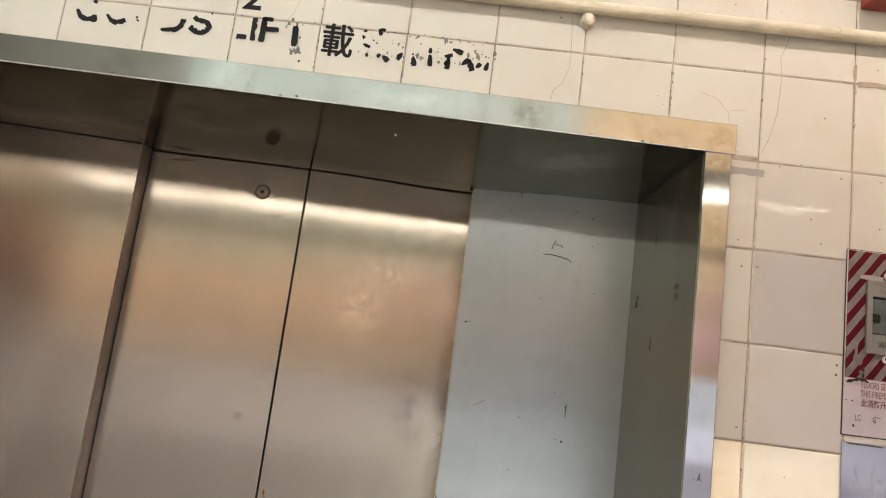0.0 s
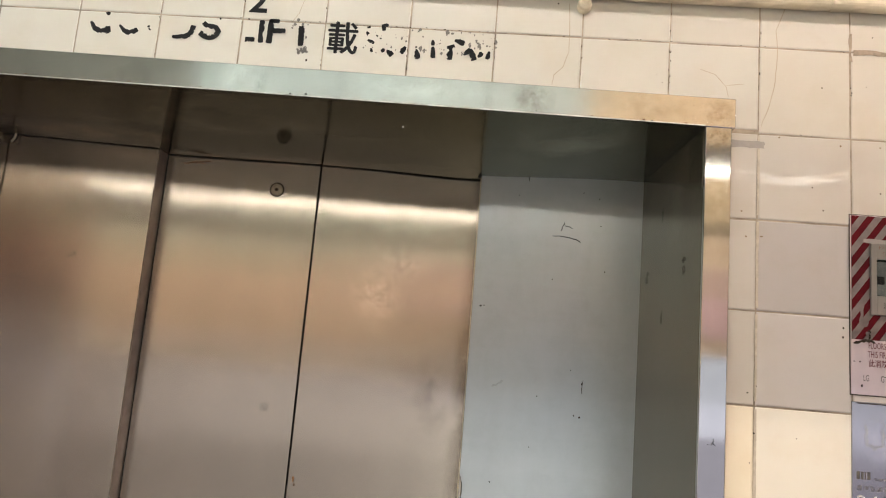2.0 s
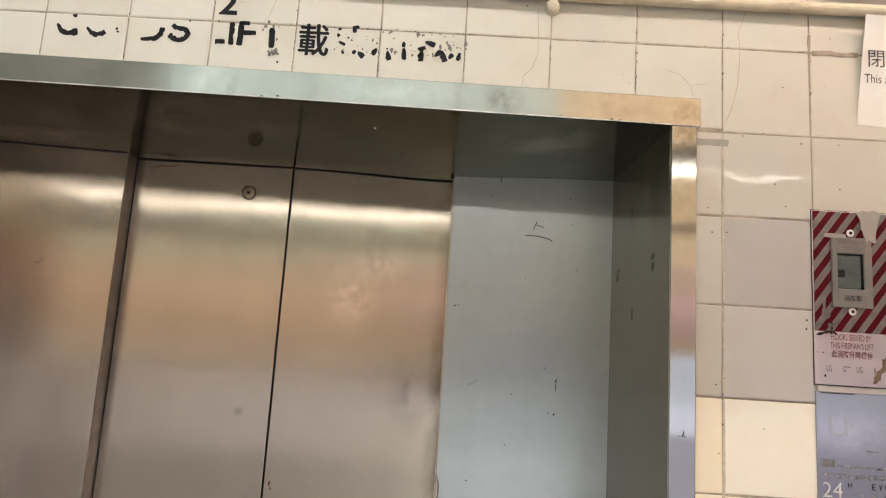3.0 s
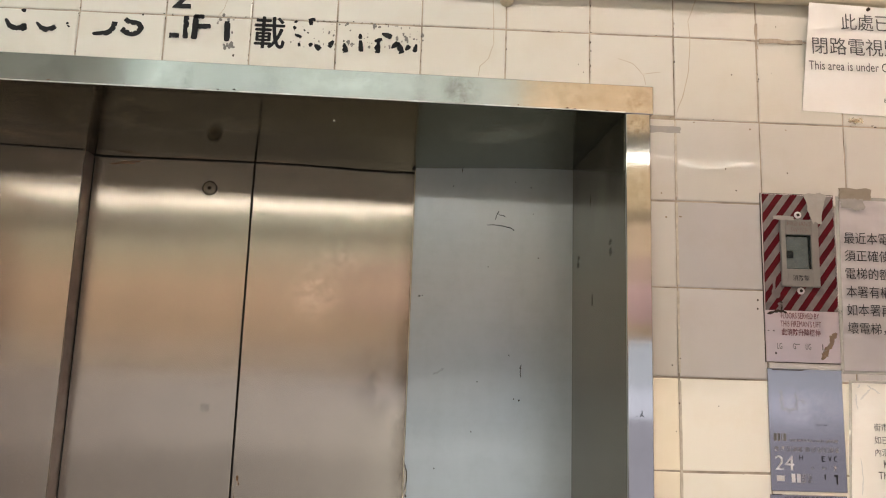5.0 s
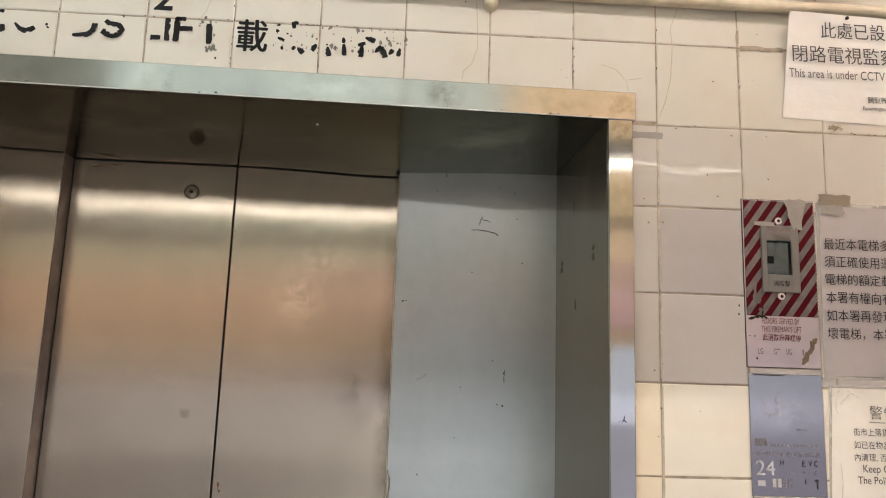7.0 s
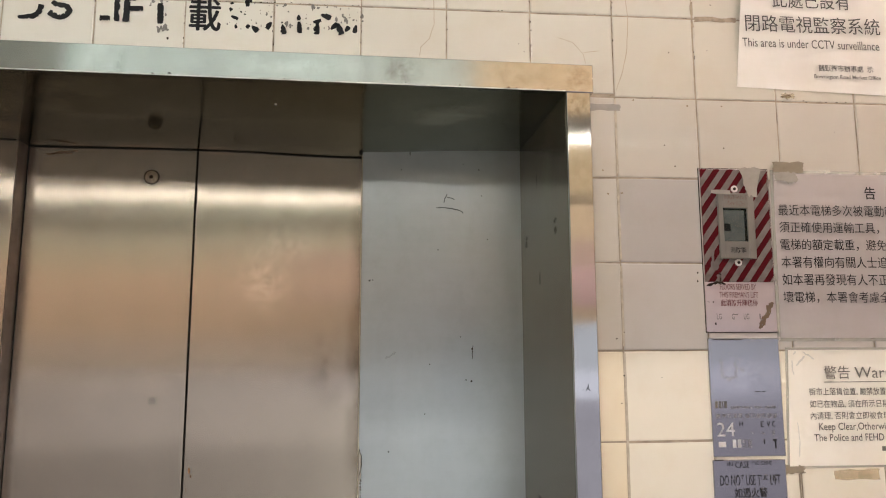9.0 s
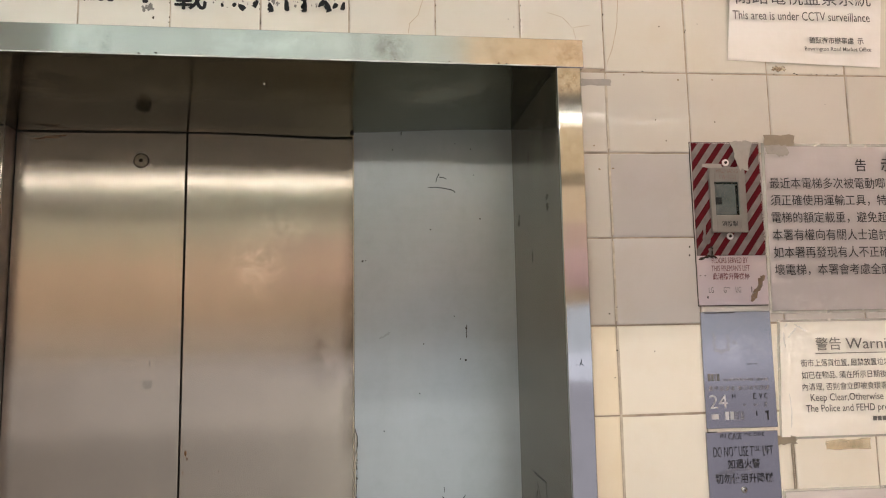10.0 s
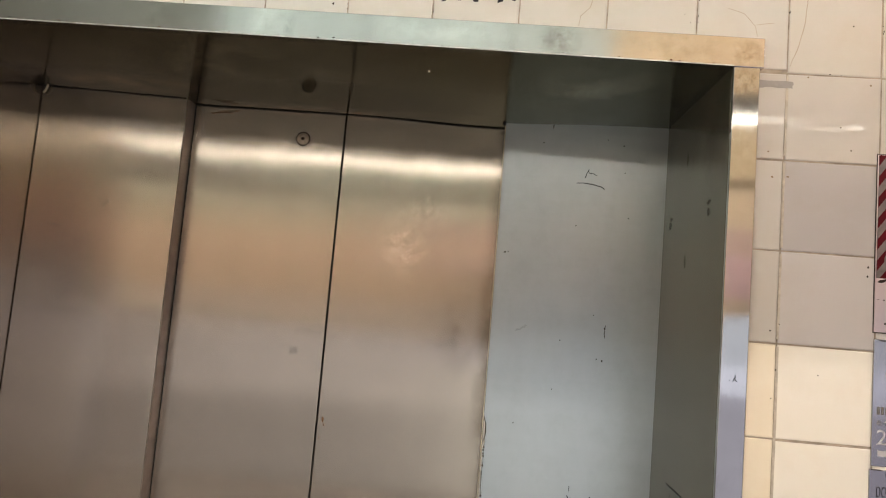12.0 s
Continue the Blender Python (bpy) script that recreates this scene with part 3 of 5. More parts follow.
# added row, out of view, that lights the lower wall and floor
for xa in (-6.79, -5.56, -4.33, -3.1, -1.87, -0.64, 0.59):
    batten(xa, xa + 1.19, -3.2, 2.77, G_WARM, "unseen warm batten added to light the lower wall", drop=1)


# ---------------------------------------------------------------- lift entrance
def sloped(x0, x1, y0, y1, za, zb, bevel=0.0):
    """A bar whose lower and upper edges follow the slightly raked opening."""
    bm = box(x0, x1, y0, y1, 0, 1, 0)
    for v in bm.verts:
        v.co.z = (za if v.co.z < 0.5 else zb) + top_of_opening(v.co.x) - 2.1
    if bevel:
        bmesh.ops.bevel(bm, geom=bm.edges[:], offset=bevel, segments=2, affect="EDGES", profile=0.5)
    bm.normal_update()
    return bm


surround = thing("lift_door_frame", "brushed stainless steel lift door surround with smeared fingerprints", "door frame")
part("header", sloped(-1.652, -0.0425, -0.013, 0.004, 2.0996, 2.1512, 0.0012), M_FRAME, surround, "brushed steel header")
part("architrave", box(-0.0915, -0.0485, -0.012, 0.004, 0.0, 2.0995, 0.0012), M_UPRIGHT, surround, "brushed steel upright")
part("architrave", box(-1.6455, -1.6025, -0.012, 0.004, 0.0, 2.1165, 0.0012), M_UPRIGHT, surround, "brushed steel upright")


part("caulk_line", sloped(-1.652, -0.0425, -0.0030, 0.003, 2.1516, 2.1536), M_GROUT, surround, "brown line of old caulk")
part("caulk_line", box(-0.0484, -0.0466, -0.0024, 0.003, 0.0, 2.0990), M_GROUT, surround, "brown line of old caulk")
# pale strip that paints the highlight along the header's lower edge
part("worn_lip", sloped(-1.640, -0.0930, -0.0134, -0.0128, 2.1003, 2.1019), M_LIP, surround, "pale strip for the highlight on the lower edge")
rnd = random.Random(17)
for k in range(13):
    x = rnd.uniform(-1.5, -0.12)
    part("edge_chip", spatter(x, top_of_opening(x) + rnd.uniform(0.002, 0.005), -0.0135, rnd.uniform(0.0012, 0.0032), 820 + k, 8, 0.5), M_RUST if k % 2 else M_DIRT, surround, "rusty chip in the edge")


def back_of_head(x):
    return 2.1045 - 0.012 * math.exp(-((x + 0.50) / 0.20) ** 2) + max(0.0, -1.2 - x) * 0.035


def head_gap(x0, x1, y, tall, drop):
    """A black strip that draws the shaded gap between the head lining and a door leaf."""
    bm = bmesh.new()
    rows = []
    for k in range(25):
        x = x0 + (x1 - x0) * k / 24
        z = back_of_head(x) - drop
        rows.append([bm.verts.new((x, yy, zz)) for yy, zz in ((y, z - tall), (y, z + 0.006), (y + 0.003, z + 0.006), (y + 0.003, z - tall))])
    for a, b in zip(rows, rows[1:]):
        for j in range(4):
            bm.faces.new((a[j], a[(j + 1) % 4], b[(j + 1) % 4], b[j]))
    bm.faces.new(rows[0])
    bm.faces.new(rows[-1])
    bmesh.ops.recalc_face_normals(bm, faces=bm.faces[:])
    bm.normal_update()
    return bm


def lining_top():
    """The sheet that lines the head of the opening, sagging a little in the middle."""
    bm = bmesh.new()
    cols = []
    for k in range(33):
        x = -1.6025 + (1.6025 - 0.0915) * k / 32
        z0 = top_of_opening(x) - 0.0010
        col = []
        for j in range(9):
            u = j / 8
            z = z0 + (back_of_head(x) - z0) * u + 0.0012 * noise.noise((x * 3, u * 2, 0))
            col.append(bm.verts.new((x, -0.0118 + 0.4408 * u, z)))
        cols.append(col)
    for a, b in zip(cols, cols[1:]):
        for j in range(8):
            bm.faces.new((a[j], a[j + 1], b[j + 1], b[j]))
    bmesh.ops.solidify(bm, geom=bm.faces[:], thickness=0.0015)
    bm.normal_update()
    for f in bm.faces:
        f.smooth = True
    return bm


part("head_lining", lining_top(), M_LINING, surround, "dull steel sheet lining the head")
# black strips put in for the shade over the leaves
part("head_gap", head_gap(-1.230, -0.468, 0.4300, 0.0020, 0.0), M_RUBBER_SHADE, surround, "black strip for the shaded gap above the leaves")
part("head_gap", head_gap(-1.600, -1.234, 0.3865, 0.0009, 0.0), M_RUBBER_SHADE, surround, "black strip for the shaded gap above the leaves")
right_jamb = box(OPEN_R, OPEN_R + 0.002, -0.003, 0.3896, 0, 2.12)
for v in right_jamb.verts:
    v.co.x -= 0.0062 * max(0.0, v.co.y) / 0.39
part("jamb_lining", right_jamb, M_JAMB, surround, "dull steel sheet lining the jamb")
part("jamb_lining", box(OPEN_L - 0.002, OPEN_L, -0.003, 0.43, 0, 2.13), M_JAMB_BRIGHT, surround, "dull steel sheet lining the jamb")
part("sealant", merge([tube((-1.596 + 0.012 * math.sin(a), 0.383, 2.118 - 0.020 * math.cos(a)), (-1.596 + 0.012 * math.sin(a + 0.35), 0.383, 2.118 - 0.020 * math.cos(a + 0.35)), 0.0022, 8) for a in (0.3, 0.6, 0.9, 1.2, 1.5)]), M_PIPE, surround, "bead of white sealant in the corner")
part("white_speck", box(-0.621, -0.618, 0.1, 0.1015, 2.1015, 2.1045), M_PAPER_CCTV, surround, "white speck of paint on the lining")
for ya, yb in ((0.004, 0.13), (0.13, 0.26), (0.26, 0.387)):
    ends = [(OPEN_R - 0.0159 * y - 0.0006, y, top_of_opening(OPEN_R) - 0.001 + (back_of_head(OPEN_R) - top_of_opening(OPEN_R)) * y / 0.43 - 0.0008) for y in (ya, yb)]
    part("corner_joint", tube(ends[0], ends[1], 0.0007 + 0.0012 * ya, 8), M_SMEAR, surround, "dark line in the corner")
# marks on the lining
marks = []
for k, (y, z, w, h) in enumerate([(0.335, 1.873, 0.012, 0.010), (0.085, 1.866, 0.012, 0.009), (0.085, 1.885, 0.012, 0.006), (0.216, 1.787, 0.006, 0.018), (0.229, 1.995, 0.005, 0.016), (0.33, 1.886, 0.010, 0.006)]):
    rnd = random.Random(k)
    bm = bmesh.new()
    bm.faces.new([bm.verts.new((OPEN_R - 0.0006 - 0.0159 * y, y + w * rnd.uniform(0.6, 1.1) * math.cos(a), z + h * rnd.uniform(0.6, 1.1) * math.sin(a))) for a in (q * math.tau / 9 for q in range(9))])
    marks.append(bm)
stuff("grease_mark", merge(marks), M_SMUDGE, surround, "greasy finger marks")

doors = thing("lift_door", "closed four-panel stainless steel goods lift door, scuffed", "lift door")
Y_OUT, Y_IN = 0.39, 0.434
TOP = 2.16


def panel(x0, x1, y, mat, label):
    """A folded steel panel with rounded vertical edges."""
    return part("door_panel", box(x0, x1, y, y + 0.0425, 0.008, TOP, 0.0016, 3), mat, doors, label)


left_outer = panel(-1.6008, -1.232, Y_OUT, M_DOOR, "outer brushed steel panel")
left_inner = panel(-1.262, -0.8538, Y_IN, M_DOOR, "inner brushed steel panel with a release lock")
right_inner = panel(-0.8502, -0.440, Y_IN, M_DOOR_SCUFFED, "inner brushed steel panel with scuffs and stains")
part("edge_strip", box(-1.2325, -1.2312, Y_OUT + 0.0030, Y_IN + 0.001, 0.01, TOP), M_EDGE, left_outer, "dull returned edge")
# black strip drawn for the shade where the leaves overlap
part("shadow_gap", box(-1.2306, -1.2285, Y_IN - 0.0010, Y_IN + 0.001, 0.01, TOP - 0.04), M_RUBBER_SHADE, left_outer, "black strip for the shaded gap")
part("meeting_seal", box(-0.8537, -0.8503, Y_IN + 0.006, Y_IN + 0.03, 0.01, TOP), M_RUBBER_SHADE, doors, "black rubber seal")


def painted_panel():
    """The outer leaf with its grey paint skin; the skin is chipped along the leading edge."""
    rnd = random.Random(4)
    body = panel(-0.4675, -0.0800, Y_OUT + 0.0012, M_DOOR, "outer panel painted pale grey, chipped at the edge")
    bm = bmesh.new()
    right, left = [], []
    for k in range(211):
        z = 0.01 + (TOP - 0.01) * k / 210
        bite = 0.0008
        if 1.375 < z < 1.425:
            bite = 0.006 * math.sin(math.pi * (z - 1.375) / 0.05) + 0.0015
        elif z <= 1.375:
            bite = 0.0022 + 0.010 * max(0, noise.noise((z * 45, 1.7, 0))) + rnd.uniform(0, 0.0018)
        left.append(bm.verts.new((-0.4665 + bite, Y_OUT, z)))
        right.append(bm.verts.new((-0.0815, Y_OUT, z)))
    for k in range(210):
        bm.faces.new((left[k], right[k], right[k + 1], left[k + 1]))
    rim = [(left[k], left[k + 1]) for k in range(210)]
    for a, b in rim:
        c, d = bm.verts.new((a.co.x - 0.0002, Y_OUT + 0.0012, a.co.z)), bm.verts.new((b.co.x - 0.0002, Y_OUT + 0.0012, b.co.z))
        bm.faces.new((c, a, b, d))
    bm.normal_update()
    part("paint_skin", bm, M_GREY_PAINT, body, "pale grey paint")
    # cream strip paints the line of light along the chipped edge
    part("leading_edge", box(-0.4684, -0.4668, Y_OUT - 0.0003, Y_OUT + 0.004, 0.01, TOP - 0.05, 0.0004), M_PIPE, body, "pale strip for the lit, chipped leading edge")
    # dark line where the skin lifts
    part("paint_chip", stroke([(-0.4655, 1.428), (-0.4605, 1.410), (-0.4595, 1.395), (-0.462, 1.378), (-0.4650, 1.37)], Y_OUT, 0.0022, 3), M_DIRT, body, "lifted edge of the paint")
    part("paint_chip", merge([spatter(-0.4625 + 0.010 * max(0, noise.noise(((1.366 - q * 0.0065) * 45, 1.7, 0))), 1.366 - q * 0.0065, Y_OUT - 0.0002, rnd.uniform(0.0008, 0.0026), 600 + q, 7, rnd.uniform(0.8, 2.0)) for q in range(22)]), M_DIRT, body, "dark chips along the edge")
    # added black block that draws the dark notch in the corner
    part("corner_wedge", box(-0.4745, -0.4660, Y_OUT - 0.0012, Y_OUT + 0.003, 2.0880, 2.0985, 0.0008), M_RUBBER_SHADE, body, "black block for the dark notch at the top corner")
    pen = merge([stroke([(-0.278, 1.977), (-0.275, 1.990), (-0.270, 1.999)], Y_OUT, 0.0022, 1),
                 stroke([(-0.272, 1.990), (-0.262, 1.989), (-0.252, 1.985)], Y_OUT, 0.0022, 2),
                 stroke([(-0.297, 1.965), (-0.275, 1.9655), (-0.250, 1.962), (-0.236, 1.957), (-0.234, 1.953)], Y_OUT, 0.0024, 3)])
    part("pen_mark", pen, M_PEN, body, "blue-black pen scribble")
    low = merge([stroke([(-0.274, 1.276), (-0.269, 1.264), (-0.262, 1.257), (-0.256, 1.266)], Y_OUT, 0.003, 31), stroke([(-0.268, 1.270), (-0.259, 1.266), (-0.247, 1.268)], Y_OUT, 0.0024, 32),
                 stroke([(-0.247, 1.267), (-0.240, 1.256), (-0.224, 1.277)], Y_OUT, 0.0024, 33), stroke([(-0.271, 1.296), (-0.2705, 1.283)], Y_OUT, 0.0016, 34)])
    part("pen_mark", low, M_PEN, body, "blue-black pen scribble")
    flecks = []
    for k, (x, z, s) in enumerate([(-0.377, 2.054, 0.0016), (-0.232, 2.069, 0.0016), (-0.196, 2.057, 0.0018), (-0.190, 1.995, 0.0018), (-0.177, 1.892, 0.0018),
                                   (-0.292, 1.867, 0.0016), (-0.241, 1.669, 0.0016), (-0.215, 1.642, 0.003), (-0.311, 1.608, 0.002), (-0.217, 1.570, 0.0032),
                                   (-0.229, 1.573, 0.002), (-0.322, 1.499, 0.0016), (-0.401, 1.419, 0.0020), (-0.447, 1.796, 0.003), (-0.44, 1.797, 0.002)]):
        flecks.append(spatter(x, z, Y_OUT, s, k))
    flecks.append(stroke([(-0.357, 2.098), (-0.357, 2.088)], Y_OUT, 0.002, 5))
    flecks.append(stroke([(-0.213, 1.650), (-0.215, 1.632), (-0.214, 1.62)], Y_OUT, 0.0016, 6))
    stuff("dirt_fleck", merge(flecks), M_DIRT, body, "dark flecks of dirt")
    smears = [stroke([(-0.41, 1.622), (-0.398, 1.627), (-0.385, 1.636)], Y_OUT, 0.005, 7), spatter(-0.448, 1.795, Y_OUT, 0.005, 44, 9, 0.5)]
    part("faint_smear", merge(smears), M_SMEAR, body, "faint grey smears")


painted_panel()
lock = part("release_lock", lathe([(0.0148, -0.001), (0.0148, 0.0015), (0.0132, 0.003), (0.0128, 0.0022), (0.0118, 0.0022), (0.0112, 0.0035), (0.008, 0.0042), (0.0078, 0.002), (0.0068, 0.002), (0.006, 0.0032), (0.002, 0.0036)], (-0.953, Y_IN, 2.037)), M_LOCK, left_inner, "round steel release lock")
part("lock_ring", lathe([(0.0176, -0.001), (0.0176, 0.0006), (0.0146, 0.0008)], (-0.953, Y_IN, 2.037)), M_DIRT, lock, "dark ring of grime")
part("keyhole", lathe([(0.0046, 0.0030), (0.0046, 0.0042), (0.002, 0.0043)], (-0.953, Y_IN, 2.037), 10), M_DIRT, lock, "dark keyhole")
part("scratch", merge([stroke([(-1.190, 2.087), (-1.165, 2.0905), (-1.135, 2.0905)], Y_IN, 0.0035, 8), stroke([(-1.165, 2.0935), (-1.14, 2.095), (-1.12, 2.0955)], Y_IN, 0.0022, 28)]), M_RUST, left_inner, "rusty scratch under the lintel")
part("scratch", merge([stroke([(-0.965, 1.537), (-0.945, 1.535)], Y_IN, 0.002, 9), stroke([(-0.985, 1.585), (-0.968, 1.583)], Y_IN, 0.003, 10), stroke([(-0.92, 1.585), (-0.921, 1.567)], Y_IN, 0.002, 11)]), M_SMEAR, left_inner, "short dark scratches")
part("glue_patch", box(-0.934, -0.914, Y_IN - 0.0005, Y_IN + 0.0003, 1.520, 1.538), M_SMUDGE_FAINT, left_inner, "small patch of old glue")
part("rust_run", merge([spatter(-0.838, 1.378, Y_IN, 0.0032, 12, 9, 2.6), spatter(-0.8345, 1.366, Y_IN, 0.0022, 13, 9, 2.0), spatter(-0.843, 1.337, Y_IN, 0.0012, 29, 7, 5.0), spatter(-0.766, 1.337, Y_IN, 0.0014, 30, 7, 1.6)]), M_RUST, right_inner, "small rust run")
part("scratch", merge([stroke([(-0.80, 2.068), (-0.77, 2.076), (-0.738, 2.092)], Y_IN, 0.002, 14), spatter(-0.757, 2.075, Y_IN, 0.004, 15), spatter(-0.76, 2.08, Y_IN, 0.002, 16), spatter(-0.50, 2.083, Y_IN, 0.0025, 17)]), M_SMUDGE, right_inner, "faint scratches")
part("dent", merge([spatter(-1.398, 1.845, Y_OUT, 0.006, 18, 7, 1.0), stroke([(-1.415, 1.835), (-1.40, 1.84)], Y_OUT, 0.006, 19), stroke([(-1.545, 1.782), (-1.505, 1.778)], Y_OUT, 0.006, 20), spatter(-1.47, 1.622, Y_OUT, 0.008, 21)]), M_SMEAR, left_outer, "small dents with grime")
part("sill", box(-1.60, -0.08, 0.0, 0.47, 0.0, 0.0075), M_FRAME, doors, "steel door sill")
part("hanger_cover", box(-1.60, -0.094, 0.4285, 0.4325, 2.118, 2.16), M_RUBBER_SHADE, doors, "dark gap over the panels")


part("pen_mark", merge([stroke([(-0.0720, 1.577), (-0.0685, 1.581), (-0.0675, 1.587)], -0.012, 0.0018, 22), stroke([(-0.0685, 1.580), (-0.0640, 1.577)], -0.012, 0.0016, 23), spatter(-0.0765, 1.578, -0.012, 0.001, 24)]), M_PEN, surround, "tiny pen mark")
scrib = bmesh.new()
for ya, za, yb, zb in ((0.265, 1.348, 0.165, 1.347), (0.165, 1.347, 0.163, 1.30), (0.238, 1.332, 0.222, 1.315), (0.222, 1.315, 0.215, 1.29), (0.25, 1.30, 0.236, 1.318)):
    d = Vector((yb - ya, zb - za)).normalized() * 0.0011
    xa, xb = OPEN_R - 0.0007 - 0.0159 * ya, OPEN_R - 0.0007 - 0.0159 * yb
    scrib.faces.new([scrib.verts.new(q) for q in ((xa, ya - d.y, za + d.x), (xb, yb - d.y, zb + d.x), (xb, yb + d.y, zb - d.x), (xa, ya + d.y, za - d.x))])
part("pen_mark", scrib, M_PEN, surround, "pen scribble on the jamb")


# ---------------------------------------------------------------- painted lettering over the lift
words = thing("wall_lettering", "black stencilled lift lettering, largely flaked off the tiles", "lettering")
Y_TILE = -0.0004

def daub(points, width, seed, thin=1.0):
    """A run of brushed paint along points (x, z) with chipped edges; thin: the share of its width at its start."""
    rnd = random.Random(seed)
    pts = [Vector(p) for p in points]
    fine = []
    for p, q in zip(pts, pts[1:]):
        n = max(3, int((q - p).length / 0.0022))
        fine += [p + (q - p) * (k / n) for k in range(n)]
    fine.append(pts[-1])
    bm = bmesh.new()
    rows = []
    for k, p in enumerate(fine):
        d = (fine[min(k + 2, len(fine) - 1)] - fine[max(k - 2, 0)]).normalized()
        n = Vector((-d.y, d.x))
        u = k / (len(fine) - 1)
        w = width * 0.5 * (thin + (1 - thin) * min(1, u * 2))
        if k in (0, len(fine) - 1):
            w *= rnd.uniform(0.6, 0.95)
        bite = 0.55 if rnd.random() < 0.12 else 1.0
        p, q = p + n * w * rnd.uniform(0.86, 1.08), p - n * w * rnd.uniform(0.86, 1.08) * bite
        rows.append((bm.verts.new((p.x, Y_TILE - 0.0006, p.y)), bm.verts.new((q.x, Y_TILE - 0.0006, q.y))))
    for p, q in zip(rows, rows[1:]):
        bm.faces.new((p[0], q[0], q[1], p[1]))
    bm.normal_update()
    for f in bm.faces:
        if f.normal.y > 0:
            f.normal_flip()
    bm.normal_update()
    return bm


def worn_letter(label, *strokes):
    """One letter out of what paint is left of it: (width, share of width at the start, points)."""
    global daubs
    daubs += 40
    made = merge([daub(q[2:], q[0] * 1.22, daubs + k, q[1]) for k, q in enumerate(strokes)])
    return tagged(part("letter", made, M_SHARP_BLACK, words, label), kind="stuff" if len(strokes) > 1 else "")


daubs = 900
FOOT = "only the foot of the letter left"
worn_letter(FOOT, (0.0085, 0.5, (-1.195, 2.2315), (-1.1871, 2.2195), (-1.1756, 2.2136), (-1.1653, 2.2154)), (0.012, 0.9, (-1.167, 2.2158), (-1.1562, 2.2180)), (0.0055, 0.3, (-1.1697, 2.2493), (-1.161, 2.2476)))
worn_letter(FOOT, (0.0085, 0.4, (-1.1405, 2.2278), (-1.1319, 2.2175), (-1.1208, 2.2138), (-1.1118, 2.2166), (-1.1062, 2.2213)))
worn_letter("nearly gone", (0.004, 0.6, (-1.0885, 2.2265), (-1.0841, 2.2285)), (0.0032, 0.6, (-1.0860, 2.2240), (-1.0818, 2.2202)))
worn_letter(FOOT, (0.0085, 0.6, (-1.0406, 2.2102), (-1.0159, 2.2128), (-1.0083, 2.2177), (-1.0041, 2.2256), (-1.0033, 2.2344)))
worn_letter("upper bow flaked off", (0.0088, 0.8, (-0.9855, 2.2412), (-0.9783, 2.2349), (-0.9688, 2.2344), (-0.9601, 2.2316), (-0.956, 2.2243), (-0.9612, 2.2163), (-0.97, 2.2125), (-0.9808, 2.2151), (-0.9905, 2.2215)), (0.0026, 0.5, (-0.9555, 2.2520), (-0.9551, 2.2480)))
worn_letter(FOOT, (0.0082, 1.0, (-0.9057, 2.2133), (-0.8881, 2.2133)))
worn_letter("", (0.0084, 0.95, (-0.8773, 2.2085), (-0.8773, 2.235), (-0.8783, 2.2515)))
worn_letter("", (0.0094, 1.0, (-0.8617, 2.2080), (-0.8608, 2.2535)), (0.0066, 1.0, (-0.8650, 2.2512), (-0.8462, 2.2512)), (0.0082, 1.0, (-0.8575, 2.2327), (-0.8336, 2.2331)))
worn_letter("crossbar gone", (0.0092, 0.95, (-0.8038, 2.2066), (-0.8049, 2.2445)))
lettering("letter", "2", -0.905, -0.872, 2.2655, 2.311, Y_TILE, M_SHARP_BLACK, words, "", bold=0.024)
lettering("letter", "載", -0.755, -0.702, 2.197, 2.256, Y_TILE, M_SHARP_BLACK, words, "", fat=0.0012)
# what is left of the next four characters: loose black brush strokes
GONE = "flaked to loose brush strokes"
worn_letter(GONE, (0.004, 0.5, (-0.6855, 2.2475), (-0.6805, 2.2508)), (0.005, 0.5, (-0.6866, 2.2410), (-0.6832, 2.2355)), (0.006, 0.8, (-0.6608, 2.2530), (-0.6485, 2.2555)), (0.006, 1.3, (-0.6566, 2.2530), (-0.6559, 2.2440)),
            (0.0026, 0.6, (-0.6688, 2.2352), (-0.6656, 2.2326)), (0.0028, 0.6, (-0.6622, 2.2302), (-0.6590, 2.2286)), (0.0054, 0.6, (-0.6837, 2.2255), (-0.6715, 2.2200)), (0.0042, 0.7, (-0.6762, 2.2100), (-0.6742, 2.2028)),
            (0.0068, 0.8, (-0.6572, 2.2092), (-0.6518, 2.2052)), (0.0085, 0.5, (-0.6470, 2.2075), (-0.6370, 2.1985)), (0.0078, 0.5, (-0.6145, 2.2165), (-0.6222, 2.2040)))
worn_letter(GONE, (0.0085, 0.4, (-0.5952, 2.2130), (-0.5922, 2.1950)), (0.003, 0.6, (-0.5966, 2.2182), (-0.5950, 2.2155)), (0.0058, 0.4, (-0.5673, 2.2320), (-0.5663, 2.2215)), (0.0074, 0.6, (-0.5662, 2.2195), (-0.5642, 2.1978)))
worn_letter(GONE, (0.0062, 0.7, (-0.5412, 2.2190), (-0.5275, 2.2228)), (0.0088, 0.6, (-0.5346, 2.2200), (-0.5350, 2.1965)), (0.005, 0.6, (-0.5410, 2.2062), (-0.5310, 2.2104)), (0.0086, 0.4, (-0.5285, 2.2340), (-0.5105, 2.2282)))
worn_letter(GONE, (0.0078, 0.3, (-0.5105, 2.2068), (-0.4988, 2.2182)), (0.0092, 0.5, (-0.4990, 2.2190), (-0.4916, 2.1980)), (0.0074, 0.4, (-0.4850, 2.2040), (-0.4780, 2.2134)), (0.0066, 0.5, (-0.4658, 2.2165), (-0.4692, 2.2015)))
rnd = random.Random(11)


